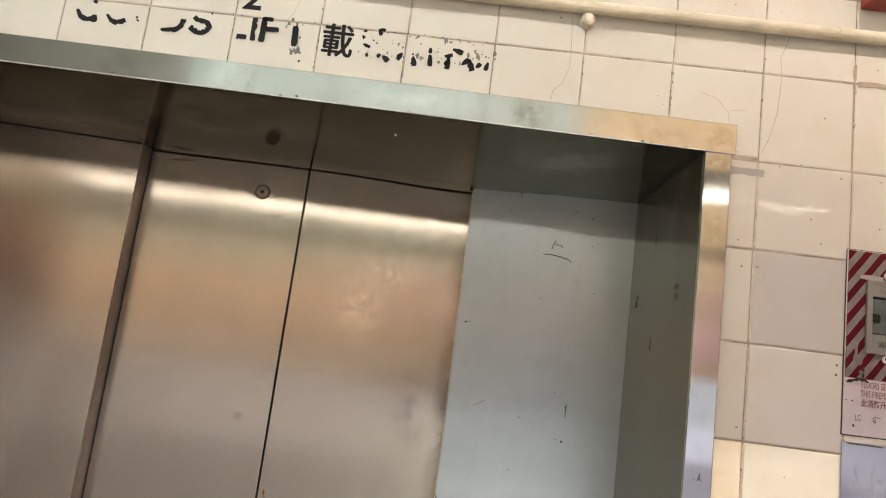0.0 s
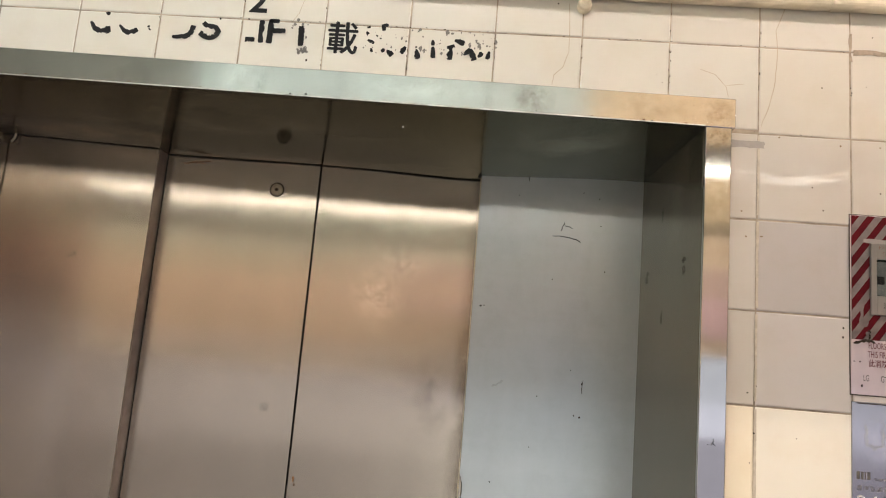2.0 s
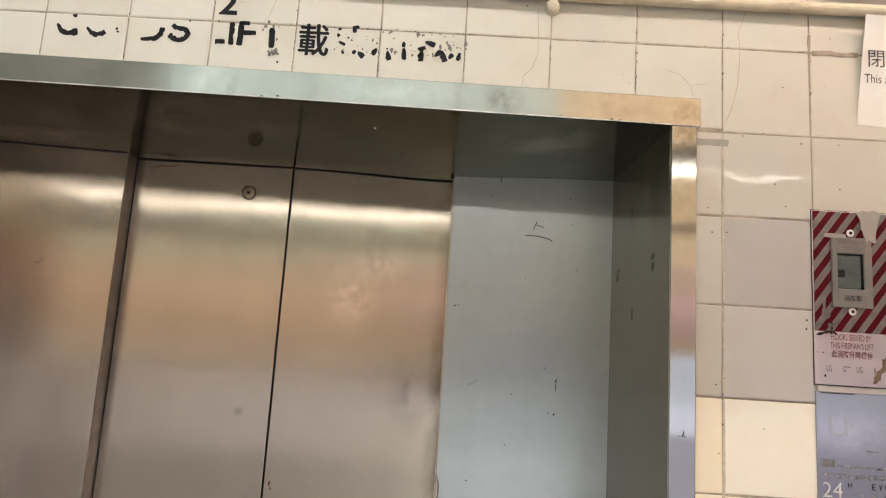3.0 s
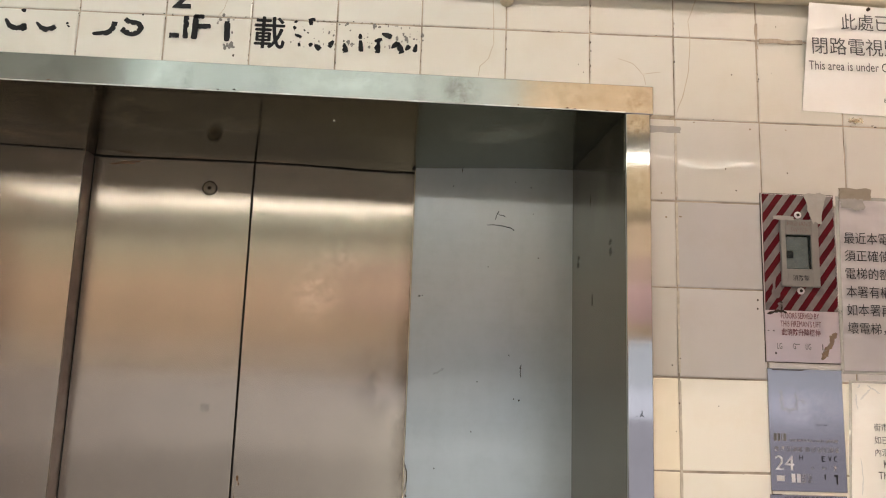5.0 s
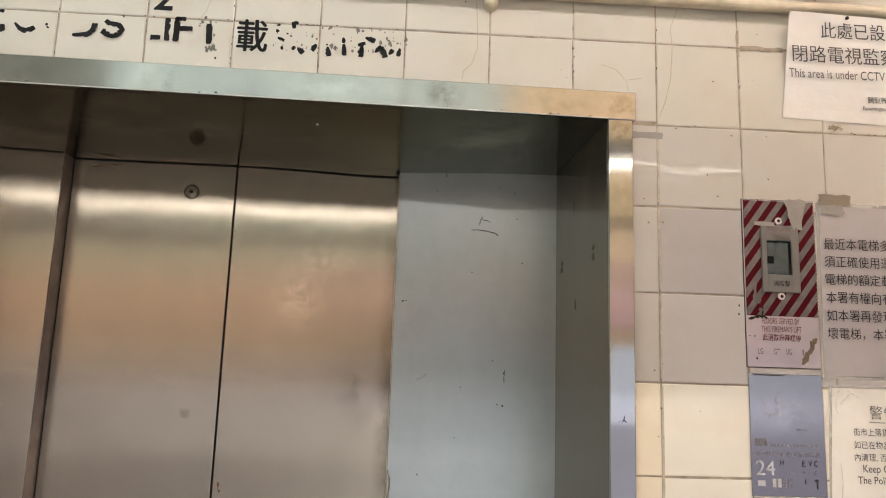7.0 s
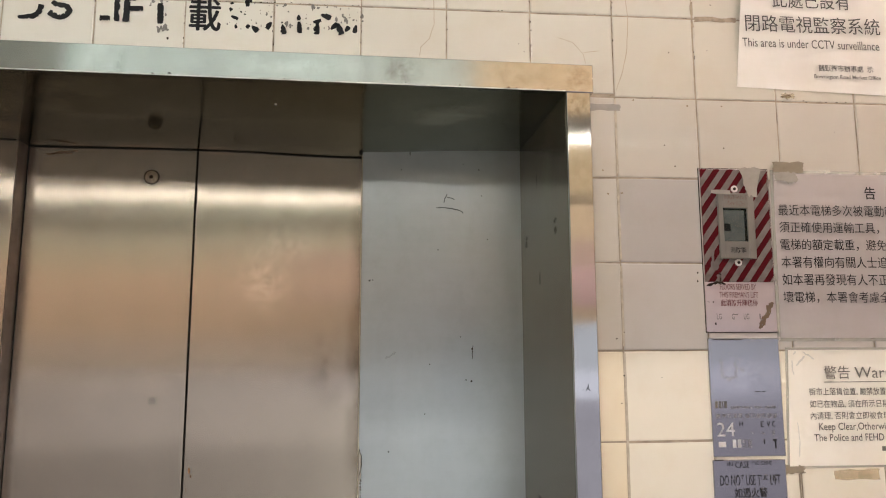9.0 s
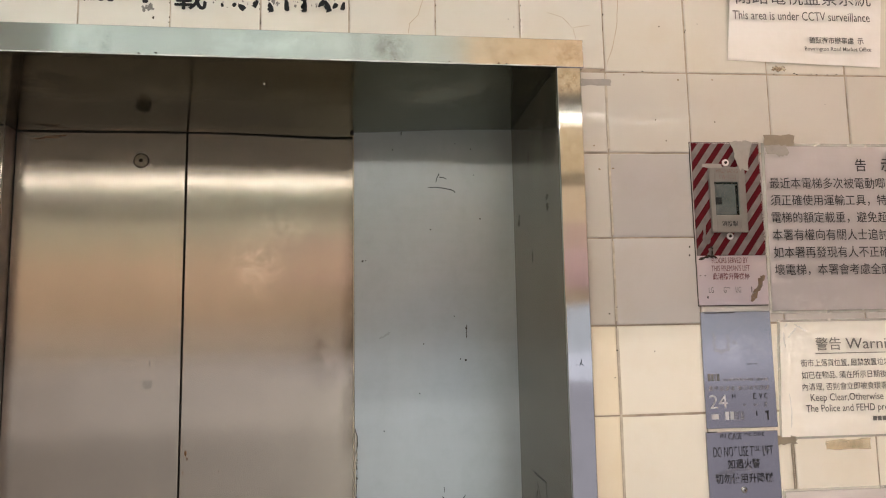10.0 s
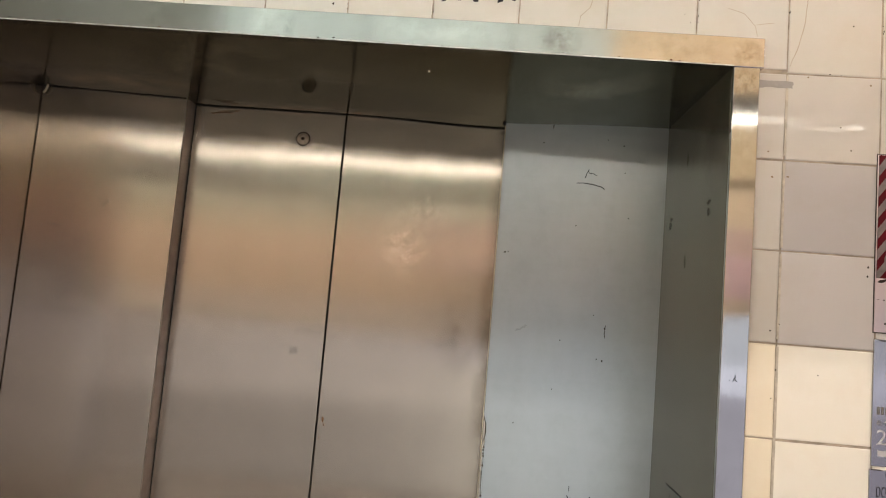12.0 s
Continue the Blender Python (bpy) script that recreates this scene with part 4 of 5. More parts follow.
def flakes(spots, size, seed):
    return [spatter(x, z, Y_TILE, size * rnd.uniform(0.6, 1.4), seed + k, 8, rnd.uniform(0.8, 2.0)) for k, (x, z) in enumerate(spots)]


stuff("paint_flake", merge(flakes([(-0.490, 2.234), (-0.485, 2.225), (-0.482, 2.222), (-0.471, 2.226), (-0.456, 2.234), (-0.455, 2.224), (-0.540, 2.247), (-0.533, 2.246), (-0.543, 2.248), (-0.501, 2.226), (-0.478, 2.230), (-0.487, 2.230)], 0.0030, 100)
      + flakes([(-0.554, 2.226), (-0.522, 2.209), (-0.514, 2.209), (-0.550, 2.207), (-0.623, 2.231), (-0.615, 2.227), (-0.588, 2.215), (-0.581, 2.210), (-0.594, 2.247), (-0.585, 2.237), (-0.591, 2.250)], 0.0026, 130)
      + [spatter(rnd.uniform(-0.69, -0.456), 2.199 + rnd.random() * 0.055, Y_TILE, rnd.uniform(0.0006, 0.0018), 160 + k, 7, rnd.uniform(0.8, 1.9)) for k in range(46)]), M_FADED, words, "grey remains of paint")
stuff("paint_flake", merge(flakes([(-0.808, 2.200), (-0.7985, 2.1964), (-0.791, 2.196), (-0.8055, 2.1948), (-0.802, 2.199), (-0.795, 2.201)], 0.0038, 300) + flakes([(-0.8214, 2.2437), (-0.8177, 2.2472), (-0.8033, 2.2481), (-0.7954, 2.2236), (-0.794, 2.2476), (-0.822, 2.240), (-0.812, 2.2555)], 0.0028, 330)), M_FADED, words, "grey remains of paint")


# ---------------------------------------------------------------- plates beside the lift
def screw(centre, parent, r=0.0048):
    s = part("screw", lathe([(r, -0.001), (r, 0.001), (r * 0.8, 0.0022), (r * 0.4, 0.0026)], centre, 16), M_FRAME, parent, "steel screw")
    part("screw_slot", lathe([(r * 0.38, 0.0020), (r * 0.38, 0.0029), (r * 0.1, 0.003)], centre, 8), M_DIRT, s)
    return s


PY = -0.0025
switch = thing("fireman_switch", "red and white striped fireman's lift switch plate, worn", "switch plate")
part("plate", box(0.149, 0.2775, PY, -0.0002, 1.6745, 1.9665, 0.0008), M_PLATE_PALE, switch, "brushed steel plate")
part("grime_edge", box(0.1478, 0.2786, -0.0012, -0.0001, 1.6733, 1.9678), M_DIRT, switch, "dark grime round the plate")
part("striped_field", box(0.1502, 0.2763, PY - 0.0005, PY + 0.0006, 1.762, 1.9655), M_WHITE_ENAMEL, switch, "white enamel ground")


def stripes():
    """Slanting red bars, clipped to the enamelled field."""
    x0, x1, z0, z1 = 0.1502, 0.2763, 1.762, 1.9655
    bm = bmesh.new()
    slope, step, wide = 1.38, 0.0348, 0.0172
    k = -12
    while k < 16:
        c = 1.773 + k * step
        poly = [(x0, c), (x1, c + slope * (x1 - x0)), (x1, c + slope * (x1 - x0) + wide), (x0, c + wide)]
        for lo, hi, axis in ((z0, z1, 1),):
            for keep, edge in ((1, lo), (-1, hi)):
                out = []
                for a, b in zip(poly, poly[1:] + poly[:1]):
                    ia, ib = keep * (a[axis] - edge) >= 0, keep * (b[axis] - edge) >= 0
                    if ia:
                        out.append(a)
                    if ia != ib:
                        u = (edge - a[axis]) / (b[axis] - a[axis])
                        out.append((a[0] + (b[0] - a[0]) * u, a[1] + (b[1] - a[1]) * u))
                poly = out
        if len(poly) > 2:
            bm.faces.new([bm.verts.new((x, PY - 0.0010, z)) for x, z in poly])
        k += 1
    bmesh.ops.recalc_face_normals(bm, faces=bm.faces[:])
    bm.normal_update()
    for f in bm.faces:
        if f.normal.y > 0:
            f.normal_flip()
    bm.normal_update()
    return bm


part("red_stripe", stripes(), M_RED, switch, "dark red slanting stripes")
case = part("switch_case", merge([box(0.179, 0.188, PY - 0.0055, PY - 0.0005, 1.803, 1.921, 0.001), box(0.2325, 0.2455, PY - 0.0055, PY - 0.0005, 1.803, 1.921, 0.001),
                                  box(0.1875, 0.233, PY - 0.0055, PY - 0.0005, 1.894, 1.921, 0.001), box(0.1875, 0.233, PY - 0.0055, PY - 0.0005, 1.803, 1.834, 0.001)]), M_BEIGE, switch, "grey-beige switch case")
part("cavity", box(0.187, 0.2335, PY - 0.0022, PY - 0.0006, 1.833, 1.895), M_GLASS_DARK, case, "dark space behind the window")
part("back_plate", box(0.1885, 0.2270, PY - 0.0030, PY - 0.0021, 1.835, 1.890, 0.0005), M_BACK_PLATE, case, "dim grey back of the switch")
part("rocker", box(0.1890, 0.2005, PY - 0.0044, PY - 0.0029, 1.853, 1.866, 0.001), M_RUBBER_SHADE, case, "black rocker switch")
glass, gt, gb = material("window_glass")
gb.inputs["Transmission Weight"].default_value, gb.inputs["Roughness"].default_value, gb.inputs["Base Color"].default_value = 1.0, 0.0, (0.92, 0.97, 0.96, 1)
gb.inputs["IOR"].default_value = 1.2
pane = part("window_pane", box(0.187, 0.2335, PY - 0.0050, PY - 0.0044, 1.833, 1.895), glass, case, "scratched glass window")
pane.visible_shadow = False
lettering("writing", "FIREMAN'S", 0.1915, 0.2325, 1.9095, 1.9175, PY - 0.0055, M_FADED_RED, case, "worn red letters")
lettering("writing", "SWITCH", 0.197, 0.2275, 1.898, 1.9065, PY - 0.0055, M_FADED_RED, case, "worn red letters")
lettering("writing", "消防掣", 0.197, 0.226, 1.8135, 1.8235, PY - 0.0055, M_INK, case, "black characters", bold=0.01)
for z in (1.9295, 1.7965):
    part("washer", lathe([(0.0062, -0.001), (0.0062, 0.0012), (0.0040, 0.0016)], (0.2125, PY - 0.0012, z), 18), M_PAPER_LOW, switch, "pale washer")
    part("screw_hole", lathe([(0.0028, -0.001), (0.0028, 0.0006), (0.001, 0.0008)], (0.2125, PY - 0.0026, z), 12), M_DIRT, switch, "dark screw recess")
lettering("writing", "FLOORS SERVED BY", 0.1765, 0.2425, 1.7485, 1.7585, PY, M_ENGRAVE_RED, switch, "worn engraved letters")
lettering("writing", "THIS FIREMAN'S LIFT", 0.175, 0.2455, 1.7345, 1.745, PY, M_ENGRAVE_RED, switch, "worn engraved letters")
lettering("writing", "此消防升降機停", 0.1765, 0.244, 1.7195, 1.7315, PY, M_ENGRAVE_RED, switch, "dark red characters", bold=0.012)
for s, xa, xb in (("LG", 0.168, 0.1765), ("G", 0.195, 0.200), ("UG", 0.217, 0.2265), ("1", 0.2455, 0.2475)):
    lettering("writing", s, xa, xb, 1.6965, 1.7065, PY, M_GREY_INK, switch, "engraved floor letters")
part("writing", box(0.2005, 0.207, PY - 0.0004, PY + 0.0001, 1.7045, 1.7058), M_GREY_INK, switch)
stuff("scuff", merge([spatter(0.158, 1.757, PY - 0.001, 0.006, 61, 11, 0.55), spatter(0.168, 1.759, PY - 0.001, 0.004, 62, 9, 0.5), stroke([(0.152, 1.756), (0.172, 1.761), (0.186, 1.759)], PY - 0.0012, 0.004, 63), stroke([(0.176, 1.762), (0.179, 1.775), (0.176, 1.779)], PY - 0.0012, 0.003, 64), spatter(0.1655, 1.689, PY, 0.0018, 65, 7, 1.8), stroke([(0.152, 1.727), (0.156, 1.7268)], PY, 0.001, 66), spatter(0.163, 1.7265, PY, 0.0022, 67, 7, 0.8)]), M_DIRT, switch, "black scuffs")
part("worn_patch", merge([stroke([(0.162, 1.775), (0.166, 1.80), (0.170, 1.835)], PY - 0.0012, 0.005, 68), spatter(0.172, 1.790, PY - 0.0012, 0.005, 69, 9, 2.0), spatter(0.176, 1.772, PY - 0.0012, 0.006, 70, 9, 0.8)]), M_WHITE_ENAMEL, switch, "stripes worn through to the ground")
part("glue_residue", merge([stroke([(0.2445, 1.681), (0.252, 1.693), (0.262, 1.712), (0.273, 1.729)], PY, 0.010, 75)]), M_GLUE, switch, "brown glue residue")

maker = thing("maker_plate", "brushed steel lift maker's service plate with worn print", "plate")
part("plate", box(0.1495, 0.2775, PY + 0.0003, -0.0002, 1.4635, 1.6635, 0.0008), M_PLATE, maker, "brushed steel plate")
PM = PY + 0.0003


def bars(parent, mat, *spans):
    """Plain bars in the place of writing."""
    for xa, xb, za, zb in spans:
        part("print_bar", box(xa, xb, PM - 0.0004, PM + 0.0001, za, zb), mat, parent)


bars(maker, M_GREY_INK, (0.1565, 0.1615, 1.5445, 1.5565), (0.1632, 0.1672, 1.5445, 1.5565), (0.1692, 0.1708, 1.5445, 1.5565), (0.1728, 0.1775, 1.5445, 1.5565))
bars(maker, M_PLATE_PRINT, (0.183, 0.202, 1.5435, 1.548), (0.205, 0.222, 1.5435, 1.548), (0.226, 0.240, 1.5435, 1.548), (0.244, 0.265, 1.5435, 1.548))
for k in range(11):
    xa = 0.157 + k * 0.0100 + (0.002 if k > 4 else 0)
    bars(maker, M_PLATE_PRINT, (xa, xa + 0.0072, 1.5275, 1.5355))
lettering("writing", "24", 0.157, 0.189, 1.4975, 1.521, PM, M_WHITE_INK, maker, "white figures")
lettering("writing", "H", 0.198, 0.204, 1.514, 1.522, PM, M_INK, maker, "")
for s, xa in (("E", 0.236), ("V", 0.247), ("C", 0.2565)):
    lettering("writing", s, xa, xa + 0.0055, 1.5125, 1.522, PM, M_INK, maker, "")
bars(maker, M_PLATE_PRINT, (0.217, 0.2215, 1.5005, 1.504), (0.236, 0.243, 1.5005, 1.504), (0.255, 0.261, 1.4985, 1.507))
bars(maker, M_WHITE_INK, (0.159, 0.172, 1.4795, 1.4885))
for xa in (0.184, 0.193, 0.202, 0.2115):
    bars(maker, M_PLATE_PRINT if xa > 0.2 else M_WHITE_INK, (xa, xa + 0.0062, 1.478, 1.492))
bars(maker, M_INK, (0.2395, 0.2415, 1.484, 1.492), (0.256, 0.2625, 1.4885, 1.492), (0.2592, 0.2618, 1.4765, 1.4885))
bars(maker, M_INK, (0.229, 0.238, 1.5715, 1.5727), (0.242, 0.2475, 1.5715, 1.5727))
part("ghost_print", merge([stroke([(0.172, 1.628), (0.171, 1.61), (0.174, 1.598), (0.186, 1.594), (0.196, 1.598), (0.198, 1.612), (0.196, 1.626)], PM, 0.006, 72), stroke([(0.205, 1.612), (0.214, 1.607)], PM, 0.006, 73), stroke([(0.168, 1.635), (0.185, 1.640), (0.198, 1.632), (0.206, 1.622)], PM, 0.0012, 74)]), M_GHOST, maker, "faint ghost of a removed sign")
part("dark_edge", box(0.158, 0.211, PM - 0.0006, PM + 0.0002, 1.6605, 1.6622), M_DIRT, maker)

fire = thing("fire_warning_plate", "brushed steel lift plate with worn fire warning", "plate")
PF = PY - 0.0005
part("plate", box(0.147, 0.2755, PF, -0.0002, 1.02, 1.4585, 0.0008), M_PLATE, fire, "brushed steel plate")
lettering("writing", "IN CASE OF FIRE", 0.172, 0.251, 1.4450, 1.4560, PF, M_ENGRAVE, fire, "worn engraved letters", cut=[(-0.1, 0.35, -0.1, 0.15), (-0.1, 0.45, 0.55, 1.1), (-0.1, 0.8, 0.48, 0.55)])
lettering("writing", "DO NOT USE THE LIFT", 0.158, 0.2645, 1.4165, 1.4335, PF, M_ENGRAVE, fire, "worn engraved letters", cut=[(-0.1, 0.6, 0.36, 0.40), (-0.1, 0.5, 0.66, 0.80), (-0.1, 0.4, 0.86, 0.9)])
lettering("writing", "如遇火警", 0.182, 0.240, 1.3965, 1.4125, PF, M_ENGRAVE, fire, "worn engraved characters", bold=0.012)
lettering("writing", "切勿使用升降機", 0.159, 0.262, 1.372, 1.389, PF, M_ENGRAVE, fire, "worn engraved characters", bold=0.012)
screw((0.209, PF, 1.361), fire, 0.0052)
part("indicator_window", box(0.175, 0.244, PF - 0.003, PF + 0.001, 1.27, 1.3405, 0.001), M_RUBBER_SHADE, fire, "dark floor indicator window")
part("dark_edge", box(0.150, 0.166, PF - 0.0006, PF + 0.0002, 1.4575, 1.4592), M_DIRT, fire)
part("smear", merge([stroke([(0.157, 1.386), (0.19, 1.394), (0.226, 1.396)], PF, 0.007, 75), spatter(0.252, 1.427, PF, 0.008, 76), spatter(0.164, 1.384, PF, 0.007, 77)]), M_SMEAR, fire, "dark smears")


# ---------------------------------------------------------------- notices
def notice(label, x0, x1, z0, z1, mat, seed, sag, y, lean=0.0, margin=0.0, film_mat=None):
    n = thing("notice", label, "notice", "notices beside the lift")
    s = part("paper_sheet", sheet(x0, x1, z0, z1, y, 0.0006, sag, seed, lean=lean), mat, n)
    if film_mat:
        part("laminate", sheet(x0 - margin, x1 + margin, z0 - margin, z1 + margin, y + 0.0003, 0.0004, sag * 0.6, seed + 1, lean=lean), film_mat, n, "clear plastic laminate border")
    return n


YN = -0.004
cctv = notice("white paper notice about CCTV surveillance hung over the conduit", 0.231, 0.5275, 2.1225, 2.331, M_PAPER_CCTV, 21, 0.0004, -0.0008)
YC = -0.0036
lettering("writing", "此處已設有", 0.309, 0.462, 2.2785, 2.3105, YC, M_SOFT_INK, cctv, "black characters")
lettering("writing", "閉路電視監察系統", 0.2535, 0.5185, 2.2300, 2.2630, YC, M_SOFT_INK, cctv, "black characters")
lettering("writing", "This area is under CCTV surveillance", 0.2455, 0.5135, 2.2000, 2.2170, YC, M_SOFT_INK, cctv, "black letters")
lettering("writing", "鵝頸街市辦事處  示", 0.390, 0.497, 2.1560, 2.1690, YC, M_SOFT_INK, cctv, "small black characters", bold=0.012)
lettering("writing", "Bowrington Road Market Office", 0.3805, 0.511, 2.1400, 2.1500, YC, M_SOFT_INK, cctv, "small black letters", bold=0.01)
part("pin", lathe([(0.0032, -0.002), (0.0032, 0.0015), (0.001, 0.0022)], (0.362, -0.0030, 2.3215), 10), M_DIRT, cctv, "dark pin")
# the sheet hangs a little askew and stands off the wall where it passes over the conduit
for ob in cctv.children:
    sheet_part = ob.name.startswith("paper_sheet")
    for v in ob.data.vertices:
        w = max(0.0, min(1.1, (v.co.z - 2.1225) / 0.2085))
        u = (v.co.x - 0.231) / 0.2965
        if sheet_part:
            v.co.x += 0.022 * w
            v.co.z -= 0.0095 * u
        else:
            w = max(0.0, min(1.1, (v.co.z + 0.0095 * u - 2.1225) / 0.2085))
        off = 0.0275 * w ** 1.6
        k = 1.0 - off / 1.16
        v.co.x, v.co.z = -0.43 + (v.co.x + 0.43) * k, 1.677 + (v.co.z - 1.677) * k
        v.co.y -= off

gao = notice("laminated white notice on lift damage, black print", 0.289, 0.598, 1.664, 1.9605, M_PAPER, 31, 0.0016, -0.0008, lean=0.02, margin=0.006, film_mat=M_FILM)
lettering("writing", "告", 0.4585, 0.480, 1.914, 1.9375, YN, M_INK, gao, "black title", bold=0.008)
lettering("writing", "示", 0.5085, 0.531, 1.914, 1.9375, YN, M_INK, gao, "black title", bold=0.008)
LINES = ("最近本電梯多次被電動唧車撞", "須正確使用運輸工具，特別", "電梯的額定載重，避免超重", "本署有權向有關人士追討一", "如本署再發現有人不正確使", "壞電梯，本署會考慮全面禁")
for k, s in enumerate(LINES):
    z = 1.8820 - k * 0.0313
    p = (0.2015 if k < 3 else 0.2005) / 10
    xa = 0.2925 - k * 0.0003
    lettering("writing", s, xa, xa + p * len(s) - 0.001, z, z + 0.0205, YN, M_INK, gao, "line of black characters")
part("highlight", box(0.5345, 0.556, YN - 0.0006, YN - 0.0002, 1.8490, 1.8715), M_RED, gao, "red highlighted word")

warn = notice("yellowed laminated warning notice, grey print", 0.2935, 0.60, 1.446, 1.6435, M_PAPER_OLD, 41, 0.0030, -0.0008, lean=0.05, margin=0.004, film_mat=M_FILM)
YW = -0.0052
lettering("writing", "警告", 0.355, 0.402, 1.5930, 1.6155, YW, M_GREY_INK, warn, "grey title characters")
lettering("writing", "Warning", 0.411, 0.516, 1.5885, 1.6135, YW, M_GREY_INK, warn, "grey title")
part("rule", box(0.354, 0.56, YW - 0.0006, YW - 0.0002, 1.5872, 1.5884), M_GREY_INK, warn, "grey underline")
lettering("writing", "街市上落貨位置, 嚴禁放置垃圾及雜", 0.325, 0.5155, 1.5648, 1.5780, YW, M_INK, warn, "line of print")
lettering("writing", "如已在物品, 須在所示日期後 24 小", 0.325, 0.5150, 1.5438, 1.5570, YW, M_INK, warn, "line of print")
lettering("writing", "內清理, 否則會立即被食環署檢控", 0.325, 0.5080, 1.5238, 1.5370, YW, M_INK, warn, "line of print")
lettering("writing", "Keep Clear,Otherwise repor", 0.3385, 0.5120, 1.5022, 1.5185, YW, M_INK, warn, "line of print")
lettering("writing", "The Police and FEHD processi", 0.3285, 0.5090, 1.4838, 1.4995, YW, M_INK, warn, "line of print")
for k in range(6):
    part("print_bar", box(0.4505 + k * 0.0088, 0.4575 + k * 0.0088, YW - 0.0006, YW - 0.0002, 1.4702, 1.4778), M_GREY_INK, warn)

# white strokes paint the gloss on the laminate's creases
stuff("crease", merge([stroke([(0.322, 1.633), (0.312, 1.624), (0.304, 1.6165)], YW - 0.001, 0.0034, 601), stroke([(0.2975, 1.626), (0.297, 1.612), (0.300, 1.600)], YW - 0.001, 0.0026, 602), stroke([(0.318, 1.640), (0.330, 1.632), (0.338, 1.627)], YW - 0.001, 0.0030, 603), stroke([(0.306, 1.640), (0.300, 1.636)], YW - 0.001, 0.0034, 604), stroke([(0.300, 1.520), (0.302, 1.49), (0.299, 1.462)], YW - 0.001, 0.0022, 605)]), M_GLINT, warn, "painted glints on creases in the laminate")
low = notice("white laminated notice below the others", 0.2835, 0.585, 1.14, 1.354, M_PAPER_LOW, 51, 0.0016, -0.0008, lean=0.02, margin=0.005, film_mat=M_FILM)
lettering("writing", "通", 0.402, 0.418, 1.3195, 1.338, YN, M_INK, low, "black title")
lettering("writing", "告", 0.4335, 0.449, 1.3195, 1.338, YN, M_INK, low, "black title")


def tape(label, mat, x0, x1, z0, z1, y, seed, ragged=0.002, sag=0.001, taper=1.0):
    return tagged(finish("tape", sheet(x0, x1, z0, z1, y, 0.0004, sag, seed, 16, 12, ragged, 0.0, taper), mat), label, "tape", "tape remains on the wall")


tape("brown parcel tape holding the notice corner", M_TAPE_BROWN, 0.287, 0.345, 1.9605, 1.981, -0.0040, 81)
tape("torn clear tape over the notice corner", M_TAPE_CLEAR, 0.289, 0.330, 1.944, 1.962, -0.0048, 82, 0.005, 0.002)
tape("torn clear tape hanging over the switch plate", M_TAPE_CLEAR, 0.221, 0.264, 1.914, 1.9675, -0.0088, 83, 0.004, 0.002, 0.30)
tape("pale torn tape strip over the switch case", M_TAPE_CLEAR, 0.166, 0.202, 1.9195, 1.9260, -0.0088, 85, 0.0012, 0.001)
tape("grey smeared tape strip on the tiles", M_TAPE_CLEAR, -0.046, 0.010, 2.071, 2.082, -0.0006, 86, 0.0015, 0.0006)
tape("brown tape remains below the warning notice", M_TAPE_BROWN, 0.276, 0.309, 1.434, 1.448, -0.0012, 87, 0.004, 0.002)
tape("thin dark strip of tape edge hanging on the tiles", M_TAPE_BROWN, 0.2985, 0.3015, 1.357, 1.434, -0.0016, 90, 0.0006, 0.0006)
tape("old yellow tape mark on the tiles", M_TAPE_OLD, 0.362, 0.445, 1.423, 1.4385, -0.0008, 88, 0.002, 0.0006)
tape("old yellow tape mark on the tiles", M_TAPE_OLD, 0.315, 0.340, 2.104, 2.111, -0.0007, 89, 0.004, 0.0006)


# ---------------------------------------------------------------- conduit and red box
pipe = thing("conduit", "cream painted surface conduit with saddle clips", "pipe")
part("pipe", merge([tube((-0.75, -0.0135, 2.3305), (2.0, -0.0135, 2.3305), 0.0112, 16)]), M_PIPE, pipe)
part("coupling", tube((0.112, -0.0135, 2.3305), (0.116, -0.0135, 2.3305), 0.0125, 16), M_PIPE, pipe)
for x in (-0.305, 0.62):
    part("saddle_clip", merge([tube((x - 0.008, -0.0135, 2.3305), (x + 0.008, -0.0135, 2.3305), 0.0135, 16), lathe([(0.0125, 0.0002), (0.0125, 0.013), (0.0105, 0.018), (0.006, 0.021), (0.002, 0.0215)], (x, 0.0, 2.3085), 18)]), M_PIPE, pipe, "painted saddle clip with a round boss")
alarm = thing("alarm_box", "red painted metal fire alarm box", "alarm box")
part("body", box(0.156, 0.36, -0.05, -0.0002, 2.386, 2.56, 0.004), M_RED_BOX, alarm)
part("cover", box(0.178, 0.338, -0.056, -0.0495, 2.404, 2.545, 0.003), M_RED, alarm, "darker red cover")

# ---------------------------------------------------------------- marks on the tiles
crackset = [[(0.045, 2.334), (0.026, 2.283), (0.030, 2.250), (0.026, 2.190), (0.017, 2.147), (0.003, 2.109)],
            [(-0.331, 2.315), (-0.328, 2.266), (-0.327, 2.223), (-0.336, 2.195), (-0.351, 2.179), (-0.353, 2.161)],
            [(-0.103, 2.206), (-0.075, 2.197), (-0.056, 2.176), (-0.052, 2.157)], [(-0.056, 2.178), (-0.025, 2.183)],
            [(-0.798, 2.31), (-0.806, 2.29), (-0.812, 2.268), (-0.822, 2.252)]]
for k, pts in enumerate(crackset):
    part("crack", stroke(pts, Y_TILE - 0.0012, 0.0017 if k < 2 else 0.0013, 400 + k), M_CRACK, front, "hairline crack in the glaze")
part("mortar_patch", sheet(0.157, 0.237, 2.247, 2.256, -0.0006, 0.0010, 0.0006, 91, 12, 4, 0.0022), M_GROUT_SMEAR, front, "smeared brown mortar")
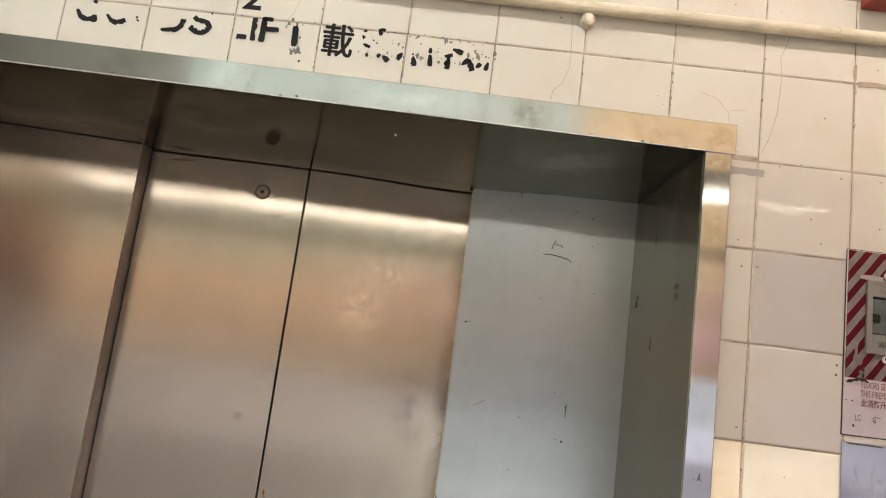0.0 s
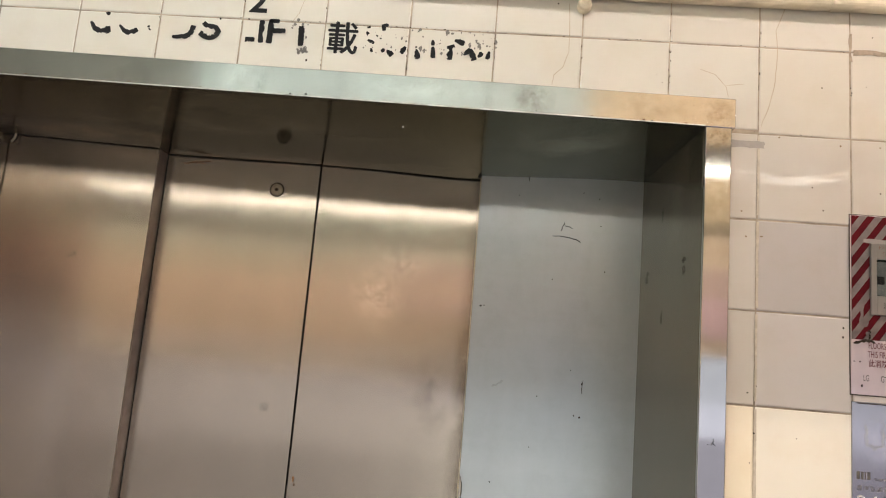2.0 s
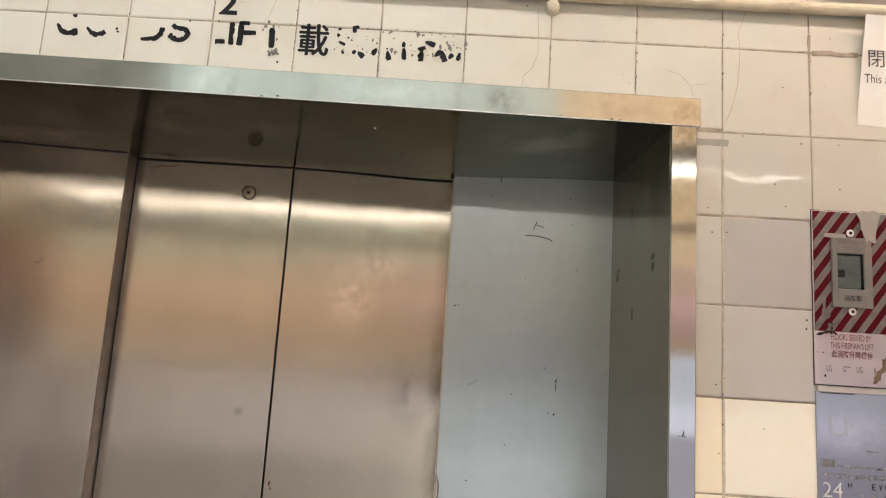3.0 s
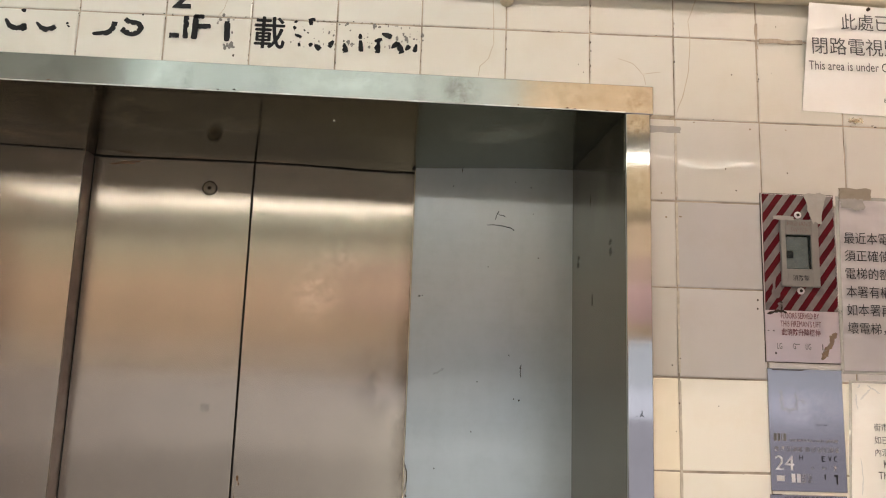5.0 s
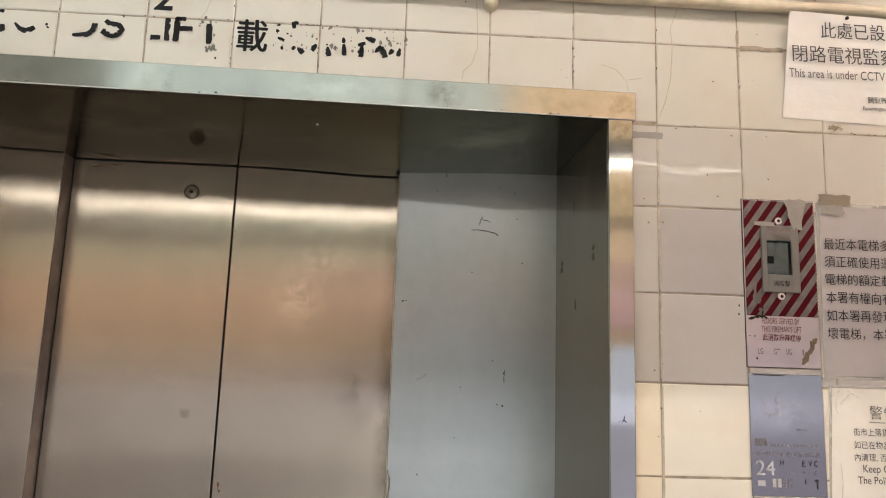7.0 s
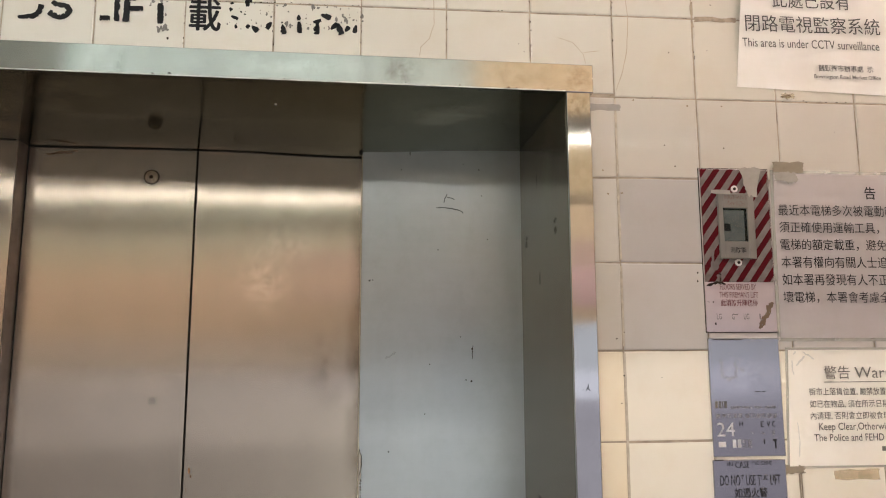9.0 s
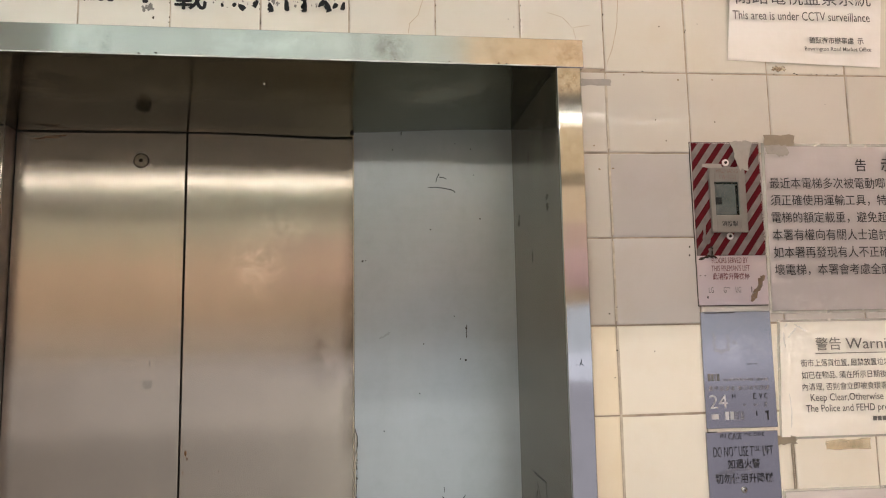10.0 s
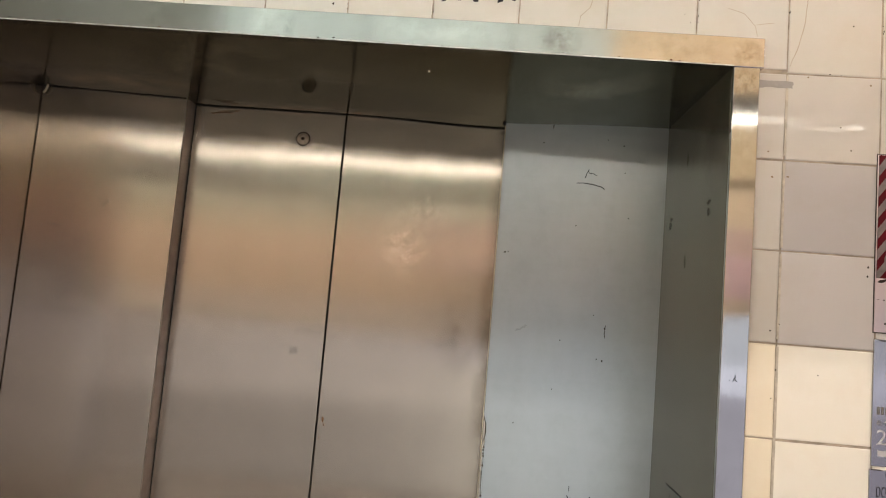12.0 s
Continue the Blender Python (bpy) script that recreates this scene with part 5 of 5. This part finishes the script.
part("mortar_patch", sheet(0.149, 0.154, 2.235, 2.285, -0.0006, 0.0010, 0.0006, 92, 4, 10, 0.0012), M_GROUT_SMEAR, front, "smeared brown mortar")
part("rust_stain", merge([spatter(0.327, 2.108, Y_TILE, 0.008, 93, 11, 0.5), spatter(0.318, 2.106, Y_TILE, 0.004, 94, 9, 0.6)]), M_RUST, front, "orange rust stain")
for za, zb in ((1.955, 2.094), (1.80, 1.944), (1.65, 1.79), (1.20, 1.638)):
    part("grout_line", sheet(-0.0010, 0.0026, za, zb, 0.0002, 0.0006, 0.0003, int(za * 100), 4, 30, 0.0007), M_GROUT_PALE, front, "pale grout smeared over the joint")
chips = ((-0.0185, 1.9177, 0.0030), (0.0065, 1.9192, 0.0024), (-0.0265, 1.9602, 0.0022), (0.1345, 2.0828, 0.0024), (0.1992, 2.0842, 0.0022), (0.0339, 2.0915, 0.0020),
         (0.1380, 1.7784, 0.0016), (0.1372, 1.7634, 0.0016), (-0.0121, 1.6634, 0.0024), (0.0651, 1.5976, 0.0014), (-0.0015, 1.6007, 0.0020), (-0.0072, 1.5543, 0.0014))
for k, (x, z, size) in enumerate(chips):
    part("glaze_chip", spatter(x, z, Y_TILE - 0.0008, size, 860 + k, 8, 1.7 if 0.13 < x < 0.139 and z < 2 else 0.8), M_DIRT if k > 5 else M_CHIP, front, "brown chip in the glaze")
specks = []
rnd = random.Random(77)
for k in range(44):
    x, z = rnd.uniform(-0.9, 0.55), rnd.uniform(1.4, 2.33)
    if x < 0.0 and z < 2.17 or 0.145 < x and 1.36 < z < 1.98 or 0.225 < x and z > 2.12:
        continue
    specks.append(spatter(x, z, Y_TILE - 0.0008, rnd.uniform(0.0008, 0.0024), 500 + k, 7, rnd.uniform(0.5, 1.6)))
for k in range(150):
    c, r = rnd.randint(-7, 3), rnd.randint(0, 2)
    if rnd.random() < 0.5:
        x, z, wide, tall = c * PITCH + rnd.uniform(-0.0015, 0.0015), rnd.uniform(2.17, 2.32), 0.0009, rnd.uniform(1.2, 4.0)
    else:
        x, z, wide, tall = rnd.uniform(-0.95, 0.5), (2.098, 2.2525, 2.2525)[r] + rnd.uniform(-0.0015, 0.0015), rnd.uniform(0.001, 0.003), 0.35
    if x < -0.05 and z < 2.17 or x > 0.22 and z > 2.12:
        continue
    specks.append(spatter(x, z, Y_TILE - 0.0006, wide, 700 + k, 7, tall))
stuff("speck", merge(specks), M_DIRT, front, "brown specks and chips in the glaze")


# ---------------------------------------------------------------- wall tiles, one by one
tile_meshes = {}


def tile_mesh(w, h, mat):
    """A glazed tile with a cushioned edge, centred on its face."""
    key = (round(w, 4), round(h, 4), mat.name)
    if key in tile_meshes:
        return tile_meshes[key]
    bm = bmesh.new()
    e, rings = 0.0022, []
    for inset, y in ((0.0, 0.0045), (0.0, 0.0010), (e * 0.4, 0.0003), (e, 0.0)):
        a, b = w / 2 - inset, h / 2 - inset
        rings.append([bm.verts.new(p) for p in ((-a, y, -b), (a, y, -b), (a, y, b), (-a, y, b))])
    for p, q in zip(rings, rings[1:]):
        for k in range(4):
            bm.faces.new((p[k], p[(k + 1) % 4], q[(k + 1) % 4], q[k]))
    bm.faces.new(rings[-1])
    bmesh.ops.recalc_face_normals(bm, faces=bm.faces[:])
    bm.normal_update()
    me = bpy.data.meshes.new("tile")
    bm.to_mesh(me)
    bm.free()
    me.materials.append(mat)
    tile_meshes[key] = me
    return me


def row_z(r):
    return 2.0965 if r == 0 else 2.1 + r * PITCH


def lay_tile(x0, x1, z0, z1, mat, rnd):
    if x1 - x0 < 0.012 or z1 - z0 < 0.012:
        return
    joint = 0.0026
    t = new("tile", tile_mesh(x1 - x0 - joint, z1 - z0 - joint, mat))
    t.parent = front
    t.matrix_basis = pose((x0 + x1) / 2 + rnd.uniform(-0.0003, 0.0003), rnd.uniform(-0.0005, 0.0005), (z0 + z1) / 2 + rnd.uniform(-0.0003, 0.0003), rnd.uniform(-0.28, 0.28), rnd.uniform(-0.15, 0.15), rnd.uniform(-0.28, 0.28))


rnd = random.Random(5)
for r in range(-14, 6):
    for c in range(-14, 9):
        x0, x1, z0, z1 = c * PITCH, (c + 1) * PITCH, row_z(r), row_z(r + 1)
        # the row picks the tint that stands for the light reflected there
        mat = {-1: M_TILE_HAZE_PALE, -2: M_TILE_HAZE_GREY, -3: M_TILE_HAZE_PINK}[r] if -4 < r < 0 else M_TILE_LIT if r <= -4 else M_TILE
        if r >= 0:
            z0 = max(z0, 2.135) if c < -1 else z0
            if c == -1 and r == 0:
                z0 = 2.1020
            z1 = min(z1, ROOM_H)
        else:
            if -11 < c < -1:
                continue
            if c == -1:
                x0 = -0.0475
                mat = M_TILE_HAZE_PALE if r > -4 else M_TILE_AMBER
            if c == -11:
                x1 = -1.647
        lay_tile(x0, x1, z0, z1, mat, rnd)
